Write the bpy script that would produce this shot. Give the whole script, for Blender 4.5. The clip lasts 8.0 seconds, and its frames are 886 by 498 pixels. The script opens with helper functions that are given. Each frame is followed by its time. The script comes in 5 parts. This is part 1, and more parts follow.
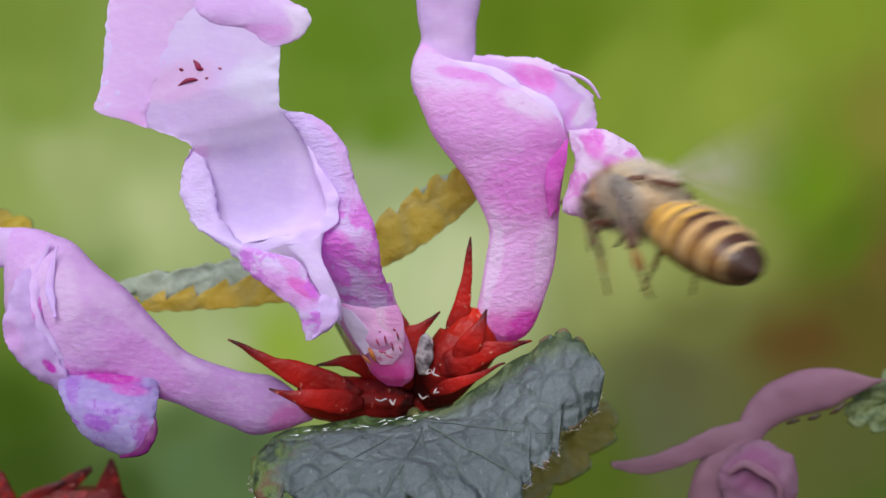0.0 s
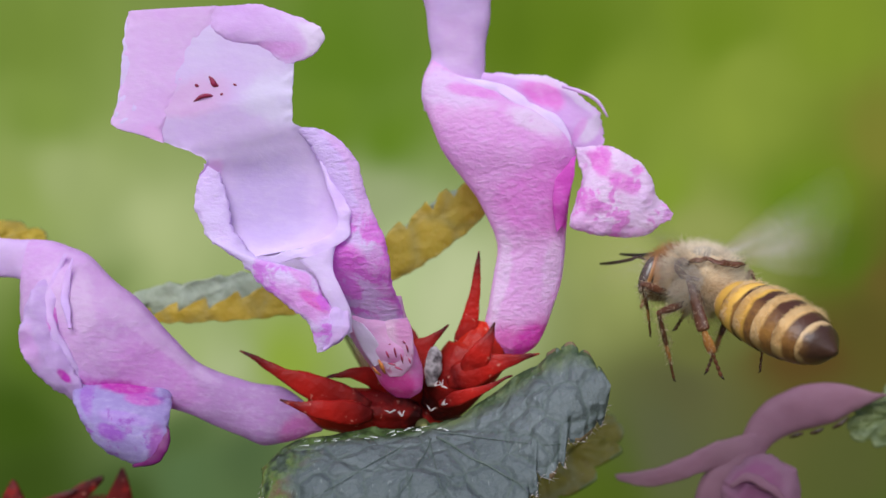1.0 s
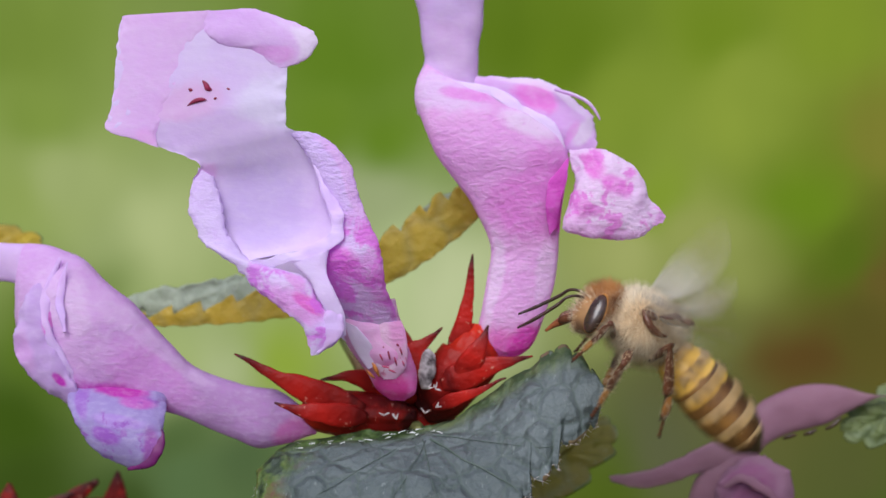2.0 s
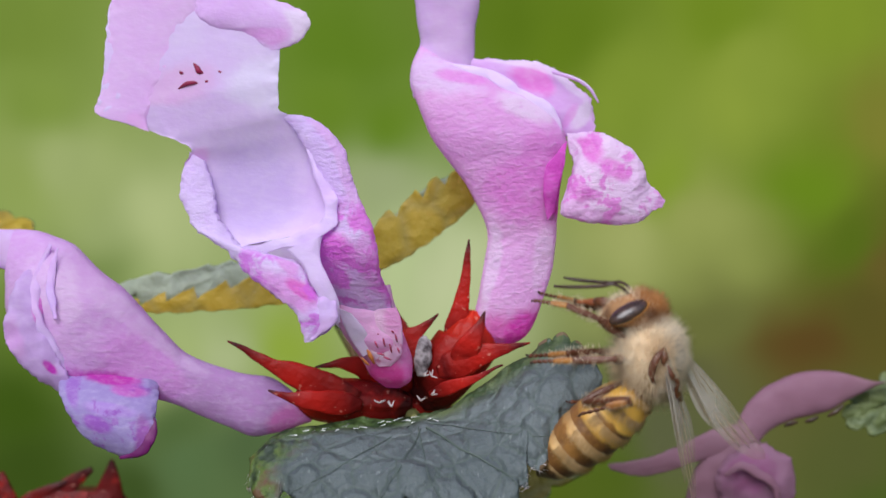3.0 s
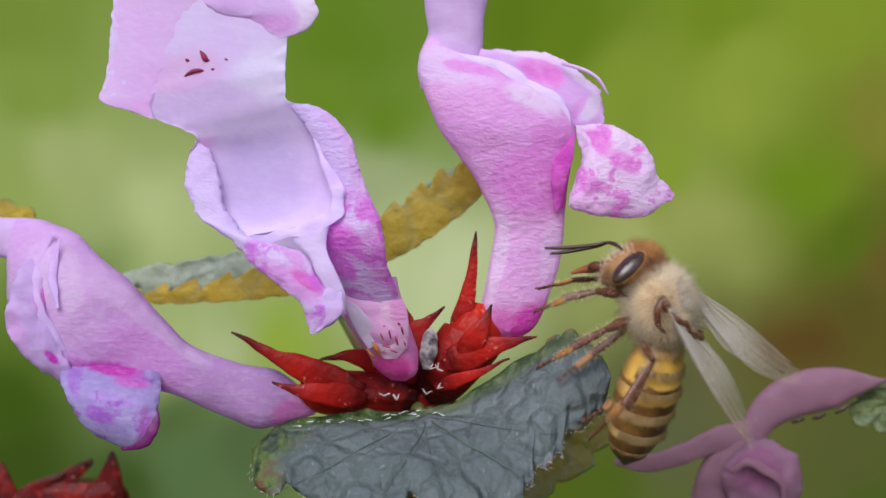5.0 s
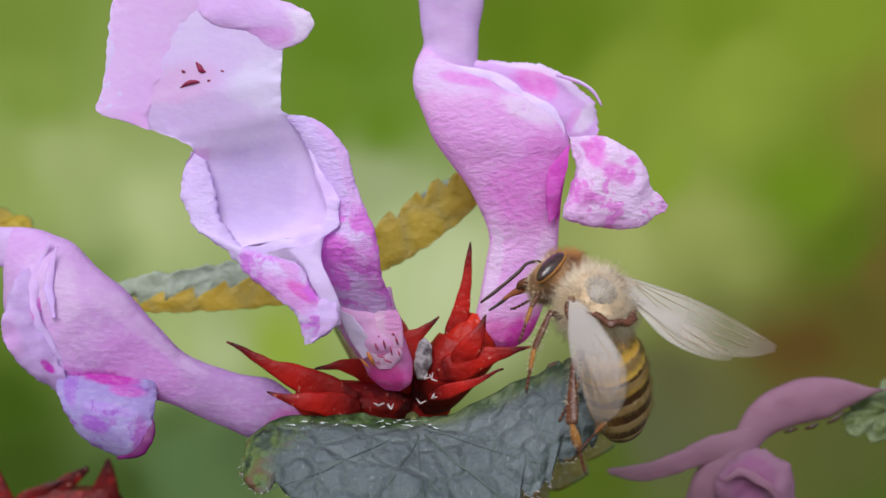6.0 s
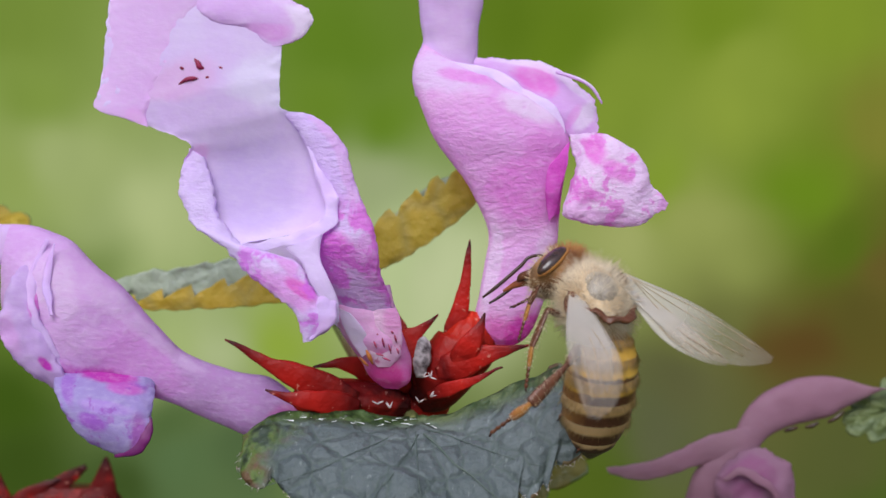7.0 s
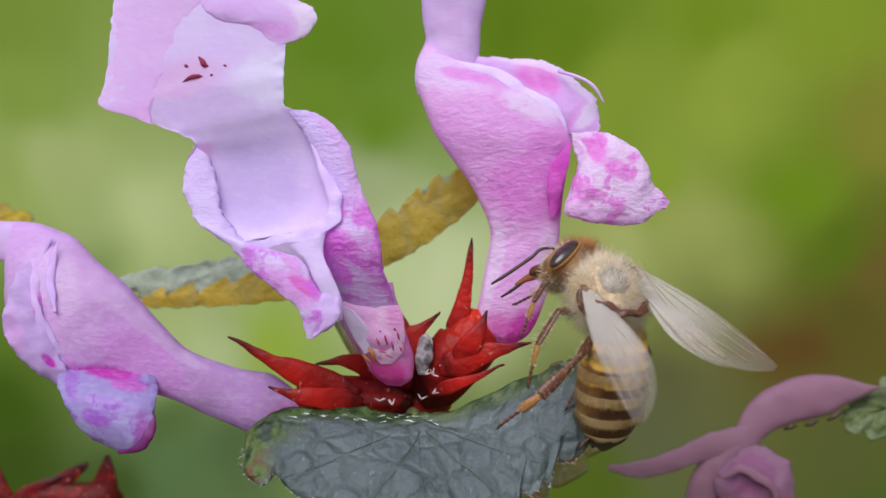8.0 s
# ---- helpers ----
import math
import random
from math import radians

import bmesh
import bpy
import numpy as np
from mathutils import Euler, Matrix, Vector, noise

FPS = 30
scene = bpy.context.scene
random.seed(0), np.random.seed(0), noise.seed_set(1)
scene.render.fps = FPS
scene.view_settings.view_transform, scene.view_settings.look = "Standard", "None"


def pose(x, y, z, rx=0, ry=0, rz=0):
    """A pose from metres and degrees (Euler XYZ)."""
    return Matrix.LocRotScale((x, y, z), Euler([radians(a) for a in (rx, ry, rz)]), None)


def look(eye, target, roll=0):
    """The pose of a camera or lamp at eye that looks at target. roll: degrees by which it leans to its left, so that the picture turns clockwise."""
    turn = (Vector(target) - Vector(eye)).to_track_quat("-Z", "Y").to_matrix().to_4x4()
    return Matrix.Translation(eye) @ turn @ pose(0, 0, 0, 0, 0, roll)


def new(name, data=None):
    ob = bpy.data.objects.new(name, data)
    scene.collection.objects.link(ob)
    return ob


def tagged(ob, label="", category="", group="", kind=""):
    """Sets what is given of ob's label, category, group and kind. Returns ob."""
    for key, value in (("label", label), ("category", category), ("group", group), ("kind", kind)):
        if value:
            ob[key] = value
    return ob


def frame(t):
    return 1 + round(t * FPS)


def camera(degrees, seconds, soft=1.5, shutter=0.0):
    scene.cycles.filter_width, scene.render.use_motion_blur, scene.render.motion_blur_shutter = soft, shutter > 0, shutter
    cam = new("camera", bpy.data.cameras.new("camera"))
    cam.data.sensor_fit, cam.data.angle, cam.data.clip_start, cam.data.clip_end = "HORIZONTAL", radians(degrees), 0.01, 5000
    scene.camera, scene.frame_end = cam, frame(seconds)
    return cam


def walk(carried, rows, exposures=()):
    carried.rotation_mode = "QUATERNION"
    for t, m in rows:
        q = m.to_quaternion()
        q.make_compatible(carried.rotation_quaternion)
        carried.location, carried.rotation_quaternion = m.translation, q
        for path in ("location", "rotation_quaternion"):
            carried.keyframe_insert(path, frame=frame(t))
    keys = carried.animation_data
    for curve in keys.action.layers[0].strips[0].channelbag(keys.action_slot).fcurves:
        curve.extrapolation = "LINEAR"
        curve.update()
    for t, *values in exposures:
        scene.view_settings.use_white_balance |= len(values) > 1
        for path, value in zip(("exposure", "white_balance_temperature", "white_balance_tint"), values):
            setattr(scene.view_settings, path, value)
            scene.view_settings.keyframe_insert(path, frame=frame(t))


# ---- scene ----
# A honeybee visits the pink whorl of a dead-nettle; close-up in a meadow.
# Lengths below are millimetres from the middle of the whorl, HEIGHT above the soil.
HEIGHT = 0.25

cam = camera(36.0, 8.0, shutter=0.8)
cam.data.dof.use_dof = True
cam.data.dof.focus_distance = 0.0710
cam.data.dof.aperture_fstop = 44.0
cam.data.dof.aperture_blades = 0
walk(cam, [
    (0.0, pose(0.00005, -0.07569, 0.24985, 90.000, 0.801, 0.076)),
    (0.5, pose(-0.00005, -0.07629, 0.24986, 90.221, 0.756, -0.028)),
    (1.0, pose(-0.00028, -0.07692, 0.24983, 90.608, 0.465, 0.201)),
    (1.5, pose(-0.00025, -0.07721, 0.24993, 90.730, 0.588, 0.051)),
    (3.0, pose(0.00036, -0.07605, 0.24991, 90.058, 0.695, 0.253)),
    (3.5, pose(-0.00030, -0.07452, 0.24950, 89.563, 0.429, -0.179)),
    (4.0, pose(0.00007, -0.07409, 0.24969, 89.196, 0.644, -0.137)),
    (4.5, pose(-0.00026, -0.07471, 0.24952, 89.715, 0.425, 0.025)),
    (6.0, pose(-0.00003, -0.07569, 0.25009, 90.024, 0.092, 0.008)),
    (6.5, pose(0.00022, -0.07570, 0.25013, 89.959, 0.184, 0.071)),
    (7.0, pose(-0.00000, -0.07540, 0.25000, 90.000, 0.000, -0.000)),
    (7.5, pose(0.00017, -0.07556, 0.24995, 90.051, 0.271, 0.027)),
    (8.0, pose(-0.00047, -0.07574, 0.24973, 90.117, -0.093, -0.270)),
], exposures=[(0.0, 0.07, 6120, 12), (8.0, 0.07, 6120, 12)])

# ---- light ----
SUN_ELEVATION, SUN_TURN = radians(40), radians(-20)
world = bpy.data.worlds.new("sky")
scene.world = world
world.use_nodes = True
sky = world.node_tree.nodes.new("ShaderNodeTexSky")
sky.sky_type, sky.sun_disc = "NISHITA", False
sky.sun_elevation, sky.sun_rotation = SUN_ELEVATION, radians(180) + SUN_TURN
world.node_tree.links.new(sky.outputs[0], world.node_tree.nodes["Background"].inputs[0])
world.node_tree.nodes["Background"].inputs[1].default_value = 0.10
sun = new("sun", bpy.data.lights.new("sun", "SUN"))
sun.data.energy, sun.data.angle, sun.data.color = 3.5, radians(45), (1.0, 0.97, 0.93)
toward = Vector((math.sin(SUN_TURN) * math.cos(SUN_ELEVATION), -math.cos(SUN_TURN) * math.cos(SUN_ELEVATION), math.sin(SUN_ELEVATION)))
sun.matrix_world = look(toward * 3, (0, 0, 0))


# ---- materials ----
def mat(name, rough=0.5, spec=0.4):
    m = bpy.data.materials.new(name)
    m.use_nodes = True
    b = m.node_tree.nodes["Principled BSDF"]
    b.inputs["Roughness"].default_value = rough
    b.inputs["Specular IOR Level"].default_value = spec
    return m, m.node_tree.nodes, m.node_tree.links, b


def node(n, kind, **values):
    x = n.new(kind)
    for k, v in values.items():
        x.inputs[k.replace("_", " ")].default_value = v
    return x


def ramp(n, l, source, stops):
    r = n.new("ShaderNodeValToRGB")
    e = r.color_ramp.elements
    while len(e) < len(stops):
        e.new(0.5)
    for s, (p, c) in zip(e, stops):
        s.position, s.color = p, (*c, 1) if len(c) == 3 else c
    l.new(source, r.inputs[0])
    return r.outputs[0]


def mix(n, l, fac, a, b, blend="MIX"):
    x = n.new("ShaderNodeMix")
    x.data_type, x.blend_type = "RGBA", blend
    for source, slot in ((fac, x.inputs[0]), (a, x.inputs[6]), (b, x.inputs[7])):
        if isinstance(source, (int, float)):
            slot.default_value = source
        elif isinstance(source, tuple):
            slot.default_value = (*source, 1)
        else:
            l.new(source, slot)
    return x.outputs[2]


def calc(n, l, op, a, b=0.0):
    x = n.new("ShaderNodeMath")
    x.operation, x.use_clamp = op, True
    for source, slot in ((a, x.inputs[0]), (b, x.inputs[1])):
        if isinstance(source, (int, float)):
            slot.default_value = source
        else:
            l.new(source, slot)
    return x.outputs[0]


def grain(n, l, scale, detail=3.0, rough=0.5, stretch=None, coord="Object", swirl=0.0):
    c = n.new("ShaderNodeTexCoord")
    source = c.outputs[coord]
    if stretch:
        p = n.new("ShaderNodeMapping")
        p.inputs["Scale"].default_value = stretch
        l.new(source, p.inputs[0])
        source = p.outputs[0]
    t = node(n, "ShaderNodeTexNoise", Scale=scale, Detail=detail, Roughness=rough, Distortion=swirl)
    l.new(source, t.inputs["Vector"])
    return t.outputs["Fac"]


def bump(n, l, b, height, strength, distance):
    x = n.new("ShaderNodeBump")
    x.inputs["Strength"].default_value, x.inputs["Distance"].default_value = strength, distance
    l.new(height, x.inputs["Height"])
    l.new(x.outputs[0], b.inputs["Normal"])


def see_through(m, share, colour):
    """Mixes light that passes through a thin sheet into a material."""
    n, l = m.node_tree.nodes, m.node_tree.links
    t = n.new("ShaderNodeBsdfTranslucent")
    if isinstance(colour, tuple):
        t.inputs[0].default_value = (*colour, 1)
    else:
        l.new(colour, t.inputs[0])
    x = n.new("ShaderNodeMixShader")
    x.inputs[0].default_value = share
    l.new(n["Principled BSDF"].outputs[0], x.inputs[1])
    l.new(t.outputs[0], x.inputs[2])
    l.new(x.outputs[0], n["Material Output"].inputs["Surface"])


def petal(name, base, zones=(), blots=None, weave=0.5, size=1500, veins=0.25, sheen=(0.90, 0.80, 0.96)):
    """Petal skin, lit through. zones: flushes of colour on the sheet (across, along, their radii, share, colour); blots: the
    size of the blotches, their cover, share, colour and the stretch of the sheet on which they lie; weave: the fine wrinkles."""
    m, n, l, b = mat(name, 0.55, 0.22)
    uv = n.new("ShaderNodeTexCoord").outputs["UV"]
    soft = grain(n, l, 420, 4, 0.6)
    col = mix(n, l, ramp(n, l, grain(n, l, 170, 3, 0.55), [(0.35, (0, 0, 0)), (0.68, (1, 1, 1))]), base, tuple(c * s for c, s in zip(base, (0.97, 0.86, 0.99))))
    ragged = n.new("ShaderNodeMath")
    ragged.operation = "MULTIPLY_ADD"
    l.new(soft, ragged.inputs[0])
    ragged.inputs[1].default_value, ragged.inputs[2].default_value = 1.1, -0.55
    for u, v, ru, rv, share, tint in zones:
        off = n.new("ShaderNodeVectorMath")
        off.operation = "SUBTRACT"
        off.inputs[1].default_value = (u, v, 0)
        l.new(uv, off.inputs[0])
        scaled = n.new("ShaderNodeVectorMath")
        scaled.operation = "MULTIPLY"
        scaled.inputs[1].default_value = (1 / ru, 1 / rv, 0)
        l.new(off.outputs[0], scaled.inputs[0])
        far = n.new("ShaderNodeVectorMath")
        far.operation = "LENGTH"
        l.new(scaled.outputs[0], far.inputs[0])
        k = ramp(n, l, calc(n, l, "ADD", far.outputs["Value"], ragged.outputs[0]), [(0.5, (share, share, share)), (1.0, (0, 0, 0))])
        k.node.color_ramp.interpolation = "EASE"
        col = mix(n, l, k, col, tint)
    if blots:
        scale, low, high, share, tint, first, last = blots
        k = ramp(n, l, grain(n, l, scale, 4, 0.62, None, "Object", 0.3), [(low, (0, 0, 0)), (high, (share, share, share))])
        along = n.new("ShaderNodeSeparateXYZ")
        l.new(uv, along.inputs[0])
        zone = ramp(n, l, along.outputs[1], [(max(0.0, first - 0.06), (0, 0, 0)), (first + 0.04, (1, 1, 1)), (last - 0.04, (1, 1, 1)), (min(1.0, last + 0.06), (0, 0, 0))])
        col = mix(n, l, calc(n, l, "MULTIPLY", k, zone), col, tint)
    thread_like = grain(n, l, size * 0.8, 5, 0.65, (0.6, 1.0, 1.3), "Object", 0.9)
    fine = mix(n, l, 0.55, thread_like, grain(n, l, size * 2.4, 3, 0.6, (0.7, 1.0, 1.2)))
    ridge = ramp(n, l, fine, [(0.48, (0, 0, 0)), (0.66, (1, 1, 1))])
    col = mix(n, l, calc(n, l, "MULTIPLY", ridge, 0.22), col, sheen)
    deep_lines = ramp(n, l, fine, [(0.34, (veins, veins, veins)), (0.46, (0, 0, 0))])
    col = mix(n, l, deep_lines, col, tuple(c * s for c, s in zip(base, (0.86, 0.5, 0.88))))
    l.new(col, b.inputs["Base Color"])
    bump(n, l, b, fine, weave, 0.00027)
    see_through(m, 0.42, col)
    return m


DEEP, PINK, WHITE, VIOLET = (0.80, 0.10, 0.58), (0.86, 0.42, 0.84), (0.92, 0.84, 0.98), (0.56, 0.28, 0.82)
LILAC = (0.74, 0.58, 0.93)
petal_throat = petal("petal_throat", (0.82, 0.69, 0.95), [(0.42, 0.22, 0.36, 0.20, 0.7, (0.66, 0.50, 0.86)), (0.45, 0.68, 0.25, 0.12, 0.5, (0.84, 0.48, 0.80)), (0.95, 0.62, 0.3, 0.2, 0.7, (0.86, 0.80, 0.98)), (0.06, 0.34, 0.12, 0.06, 0.5, PINK)], None, 0.18, 900, 0.08)
petal_flap = petal("petal_flap", (0.85, 0.60, 0.90), [(0.8, 0.12, 0.25, 0.12, 0.4, PINK)], None, 0.2, 900, 0.08)
petal_fold = petal("petal_fold", (0.82, 0.58, 0.90), [(0.35, 0.30, 0.45, 0.28, 0.55, (0.80, 0.30, 0.78)), (0.9, 0.5, 0.2, 0.4, 0.7, WHITE)], None, 0.3, 1000, 0.1)
petal_cheek = petal("petal_cheek", (0.82, 0.70, 0.95), [(0.45, 0.28, 0.55, 0.16, 0.75, (0.82, 0.34, 0.82)), (0.75, 0.30, 0.25, 0.08, 0.7, DEEP), (0.75, 0.10, 0.5, 0.12, 0.8, (0.76, 0.60, 0.95)), (0.8, 0.42, 0.2, 0.06, 0.6, (0.8, 0.25, 0.75))], (650, 0.50, 0.58, 0.8, (0.72, 0.16, 0.78), 0.05, 0.5), 0.6, 1500, 0.2)
petal_lobe = petal("petal_lobe", (0.80, 0.66, 0.95), [(0.5, 0.22, 0.9, 0.22, 0.4, (0.84, 0.40, 0.86)), (0.25, 0.33, 0.4, 0.12, 0.85, (0.80, 0.16, 0.72)), (0.9, 0.3, 0.3, 0.2, 0.5, (0.80, 0.28, 0.76)), (0.85, 0.7, 0.3, 0.3, 0.4, PINK)], (650, 0.47, 0.56, 0.85, (0.80, 0.17, 0.76), 0.02, 0.55), 0.8, 1500, 0.3)
petal_foot = petal("petal_foot", (0.88, 0.50, 0.80), [(0.5, 0.0, 1.6, 0.5, 0.95, (0.78, 0.06, 0.38)), (0.95, 0.4, 0.25, 0.6, 0.7, (0.84, 0.20, 0.62))], None, 0.4, 1200, 0.2)
petal_panel = petal("petal_panel", (0.90, 0.62, 0.82), [(0.8, 0.8, 0.5, 0.4, 0.6, (0.84, 0.30, 0.70)), (0.3, 0.4, 0.4, 0.3, 0.5, WHITE)], (1500, 0.56, 0.62, 0.7, (0.66, 0.10, 0.30), 0.1, 0.7), 0.5, 1500, 0.2)
# the white zone along the tube's near-edge flank is a highlight painted in
petal_rose = petal("petal_rose", (0.88, 0.51, 0.86), [(0.5, 0.64, 0.7, 0.20, 0.5, (0.86, 0.40, 0.85)), (0.62, 0.49, 0.55, 0.12, 0.8, (0.84, 0.25, 0.76)), (0.82, 0.58, 0.3, 0.11, 0.6, (0.82, 0.26, 0.75)), (0.97, 0.50, 0.14, 0.11, 1.0, (0.78, 0.08, 0.62)), (0.5, 0.0, 1.6, 0.17, 0.85, (0.82, 0.14, 0.57)), (0.88, 0.07, 0.4, 0.13, 0.9, (0.76, 0.05, 0.50)), (0.12, 0.27, 0.14, 0.17, 0.5, WHITE), (0.85, 0.30, 0.2, 0.12, 0.35, WHITE), (0.28, 0.90, 0.5, 0.13, 0.65, (0.84, 0.70, 0.94)), (0.55, 0.885, 0.32, 0.035, 0.75, (0.86, 0.30, 0.80)), (0.84, 0.76, 0.25, 0.08, 0.65, WHITE)], None, 0.8, 1300, 0.35)
petal_hood = petal("petal_hood", (0.78, 0.58, 0.89), [(0.5, 0.3, 0.4, 0.3, 0.3, (0.86, 0.6, 0.9)), (0.5, 0.7, 0.6, 0.3, 0.4, LILAC)], None, 0.3, 900, 0.12)
petal_flush = petal("petal_flush", (0.80, 0.54, 0.88), [(0.45, 0.42, 0.42, 0.16, 0.85, (0.86, 0.24, 0.74)), (0.4, 0.80, 0.5, 0.10, 0.7, WHITE), (0.6, 0.72, 0.4, 0.05, 0.6, (0.84, 0.36, 0.82)), (0.1, 0.5, 0.15, 0.4, 0.6, WHITE)], None, 0.4, 1000, 0.15)
# dull base and mauve lower zone: the tube's dimmer light put into the colour
petal_lean = petal("petal_lean", (0.76, 0.48, 0.82), [(0.5, 0.28, 1.4, 0.48, 0.8, (0.48, 0.26, 0.56)), (0.75, 0.06, 0.6, 0.12, 0.7, (0.70, 0.16, 0.52)), (0.6, 0.52, 0.5, 0.16, 0.7, (0.78, 0.34, 0.82)), (0.90, 0.60, 0.18, 0.16, 1.0, (0.55, 0.04, 0.48)), (0.3, 0.80, 0.3, 0.12, 0.6, (0.88, 0.66, 0.92)), (0.15, 0.55, 0.15, 0.25, 0.5, (0.80, 0.56, 0.86))], None, 0.5, 1300, 0.25)
petal_mark = petal("petal_mark", (0.90, 0.74, 0.93), [(0.28, 0.22, 0.22, 0.18, 0.9, (0.84, 0.20, 0.72)), (0.30, 0.45, 0.14, 0.14, 0.8, (0.84, 0.24, 0.74)), (0.90, 0.5, 0.14, 0.4, 0.5, (0.86, 0.38, 0.84)), (0.7, 0.38, 0.12, 0.1, 0.7, (0.84, 0.26, 0.76)), (0.5, 0.95, 0.8, 0.1, 0.7, (0.82, 0.34, 0.82))], (760, 0.53, 0.60, 0.85, (0.82, 0.22, 0.74), 0.12, 0.95), 0.9, 1200, 0.2)
# lip and cheek colours are lowered too, to hold the same shade
petal_violet = petal("petal_violet", (0.43, 0.36, 0.66), [(0.55, 0.02, 0.42, 0.13, 0.95, (0.60, 0.04, 0.46)), (0.75, 0.14, 0.25, 0.09, 0.8, (0.66, 0.12, 0.58)), (0.16, 0.22, 0.10, 0.24, 0.8, (0.40, 0.16, 0.62)), (0.34, 0.52, 0.20, 0.10, 0.85, (0.38, 0.10, 0.58)), (0.55, 0.36, 0.35, 0.08, 0.5, VIOLET), (0.9, 0.6, 0.14, 0.3, 0.7, (0.46, 0.08, 0.50))], (1000, 0.56, 0.64, 0.7, (0.36, 0.08, 0.54), 0.08, 0.8), 0.4, 1200, 0.15)
petal_side = petal("petal_side", (0.64, 0.45, 0.77), [(0.82, 0.24, 0.18, 0.10, 0.9, (0.76, 0.18, 0.68)), (0.72, 0.66, 0.16, 0.09, 1.0, (0.62, 0.05, 0.54)), (0.2, 0.45, 0.3, 0.2, 0.5, (0.80, 0.40, 0.82))], None, 0.3, 1000, 0.12)
petal_lip = petal("petal_lip", (0.84, 0.72, 0.95), [], None, 0.35, 1100, 0.1)
petal_rim = petal("petal_rim", (0.90, 0.82, 0.98), [], None, 0.35, 1100, 0.06)
petal_edge = petal("petal_edge", (0.72, 0.12, 0.60), [], (800, 0.5, 0.62, 0.6, (0.52, 0.03, 0.40), 0.0, 1.0), 0.6, 1200, 0.3, (0.80, 0.40, 0.78))
# petal pinks darkened for the low flower, its shade put into the colour
petal_shaded = petal("petal_shaded", (0.37, 0.205, 0.265), [(0.5, 0.5, 0.6, 0.3, 0.4, (0.34, 0.165, 0.235))], None, 0.2, 700, 0.1, (0.40, 0.23, 0.32))
petal_lip_shaded = petal("petal_lip_shaded", (0.36, 0.20, 0.28), [(0.4, 0.4, 0.4, 0.4, 0.6, (0.33, 0.08, 0.24))], None, 0.3, 700, 0.15, (0.40, 0.25, 0.34))


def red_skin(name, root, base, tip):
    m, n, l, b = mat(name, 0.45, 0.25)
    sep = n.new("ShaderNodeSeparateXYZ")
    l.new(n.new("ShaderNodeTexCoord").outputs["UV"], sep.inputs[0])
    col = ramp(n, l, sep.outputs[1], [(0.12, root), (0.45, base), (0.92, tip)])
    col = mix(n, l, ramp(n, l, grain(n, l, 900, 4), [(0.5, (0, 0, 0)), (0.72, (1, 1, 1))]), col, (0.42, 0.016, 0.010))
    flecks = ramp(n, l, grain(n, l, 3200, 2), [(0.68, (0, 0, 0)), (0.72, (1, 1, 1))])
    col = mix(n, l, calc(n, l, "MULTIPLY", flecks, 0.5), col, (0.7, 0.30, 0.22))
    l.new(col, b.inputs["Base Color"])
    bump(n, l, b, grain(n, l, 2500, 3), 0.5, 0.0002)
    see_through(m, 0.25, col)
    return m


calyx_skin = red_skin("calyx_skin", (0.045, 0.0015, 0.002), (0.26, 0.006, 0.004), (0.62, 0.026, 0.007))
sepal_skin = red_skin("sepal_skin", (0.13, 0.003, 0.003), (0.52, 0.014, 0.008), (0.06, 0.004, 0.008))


# darker copies of the two reds: the low calyx's shade is in the colour
sepal_shaded = red_skin("sepal_shaded", (0.10, 0.006, 0.006), (0.16, 0.008, 0.008), (0.05, 0.004, 0.006))
calyx_shaded = red_skin("calyx_shaded", (0.04, 0.003, 0.004), (0.07, 0.004, 0.005), (0.15, 0.007, 0.007))


def leaf_skin(name, a, b2, cell, share=0.2, rough=0.55):
    m, n, l, b = mat(name, rough, 0.45)
    c = n.new("ShaderNodeTexCoord")
    v = node(n, "ShaderNodeTexVoronoi", Scale=cell)
    v.feature = "DISTANCE_TO_EDGE"
    l.new(c.outputs["Object"], v.inputs["Vector"])
    cells = ramp(n, l, v.outputs["Distance"], [(0.0, (0, 0, 0)), (0.12, (1, 1, 1))])
    col = mix(n, l, grain(n, l, 180, 4), a, b2)
    col = mix(n, l, calc(n, l, "MULTIPLY", calc(n, l, "SUBTRACT", 1.0, cells), 0.22), col, (0.16, 0.21, 0.17))
    hairs = ramp(n, l, grain(n, l, 4200, 2), [(0.66, (0, 0, 0)), (0.74, (1, 1, 1))])
    col = mix(n, l, calc(n, l, "MULTIPLY", hairs, 0.12), col, (0.55, 0.58, 0.55))
    l.new(col, b.inputs["Base Color"])
    soft = ramp(n, l, v.outputs["Distance"], [(0.0, (0, 0, 0)), (0.22, (1, 1, 1))])
    soft.node.color_ramp.interpolation = "EASE"
    bump(n, l, b, mix(n, l, 0.72, soft, grain(n, l, 1300, 4, 0.55)), 0.6, 0.0006)
    see_through(m, share, col)
    return m


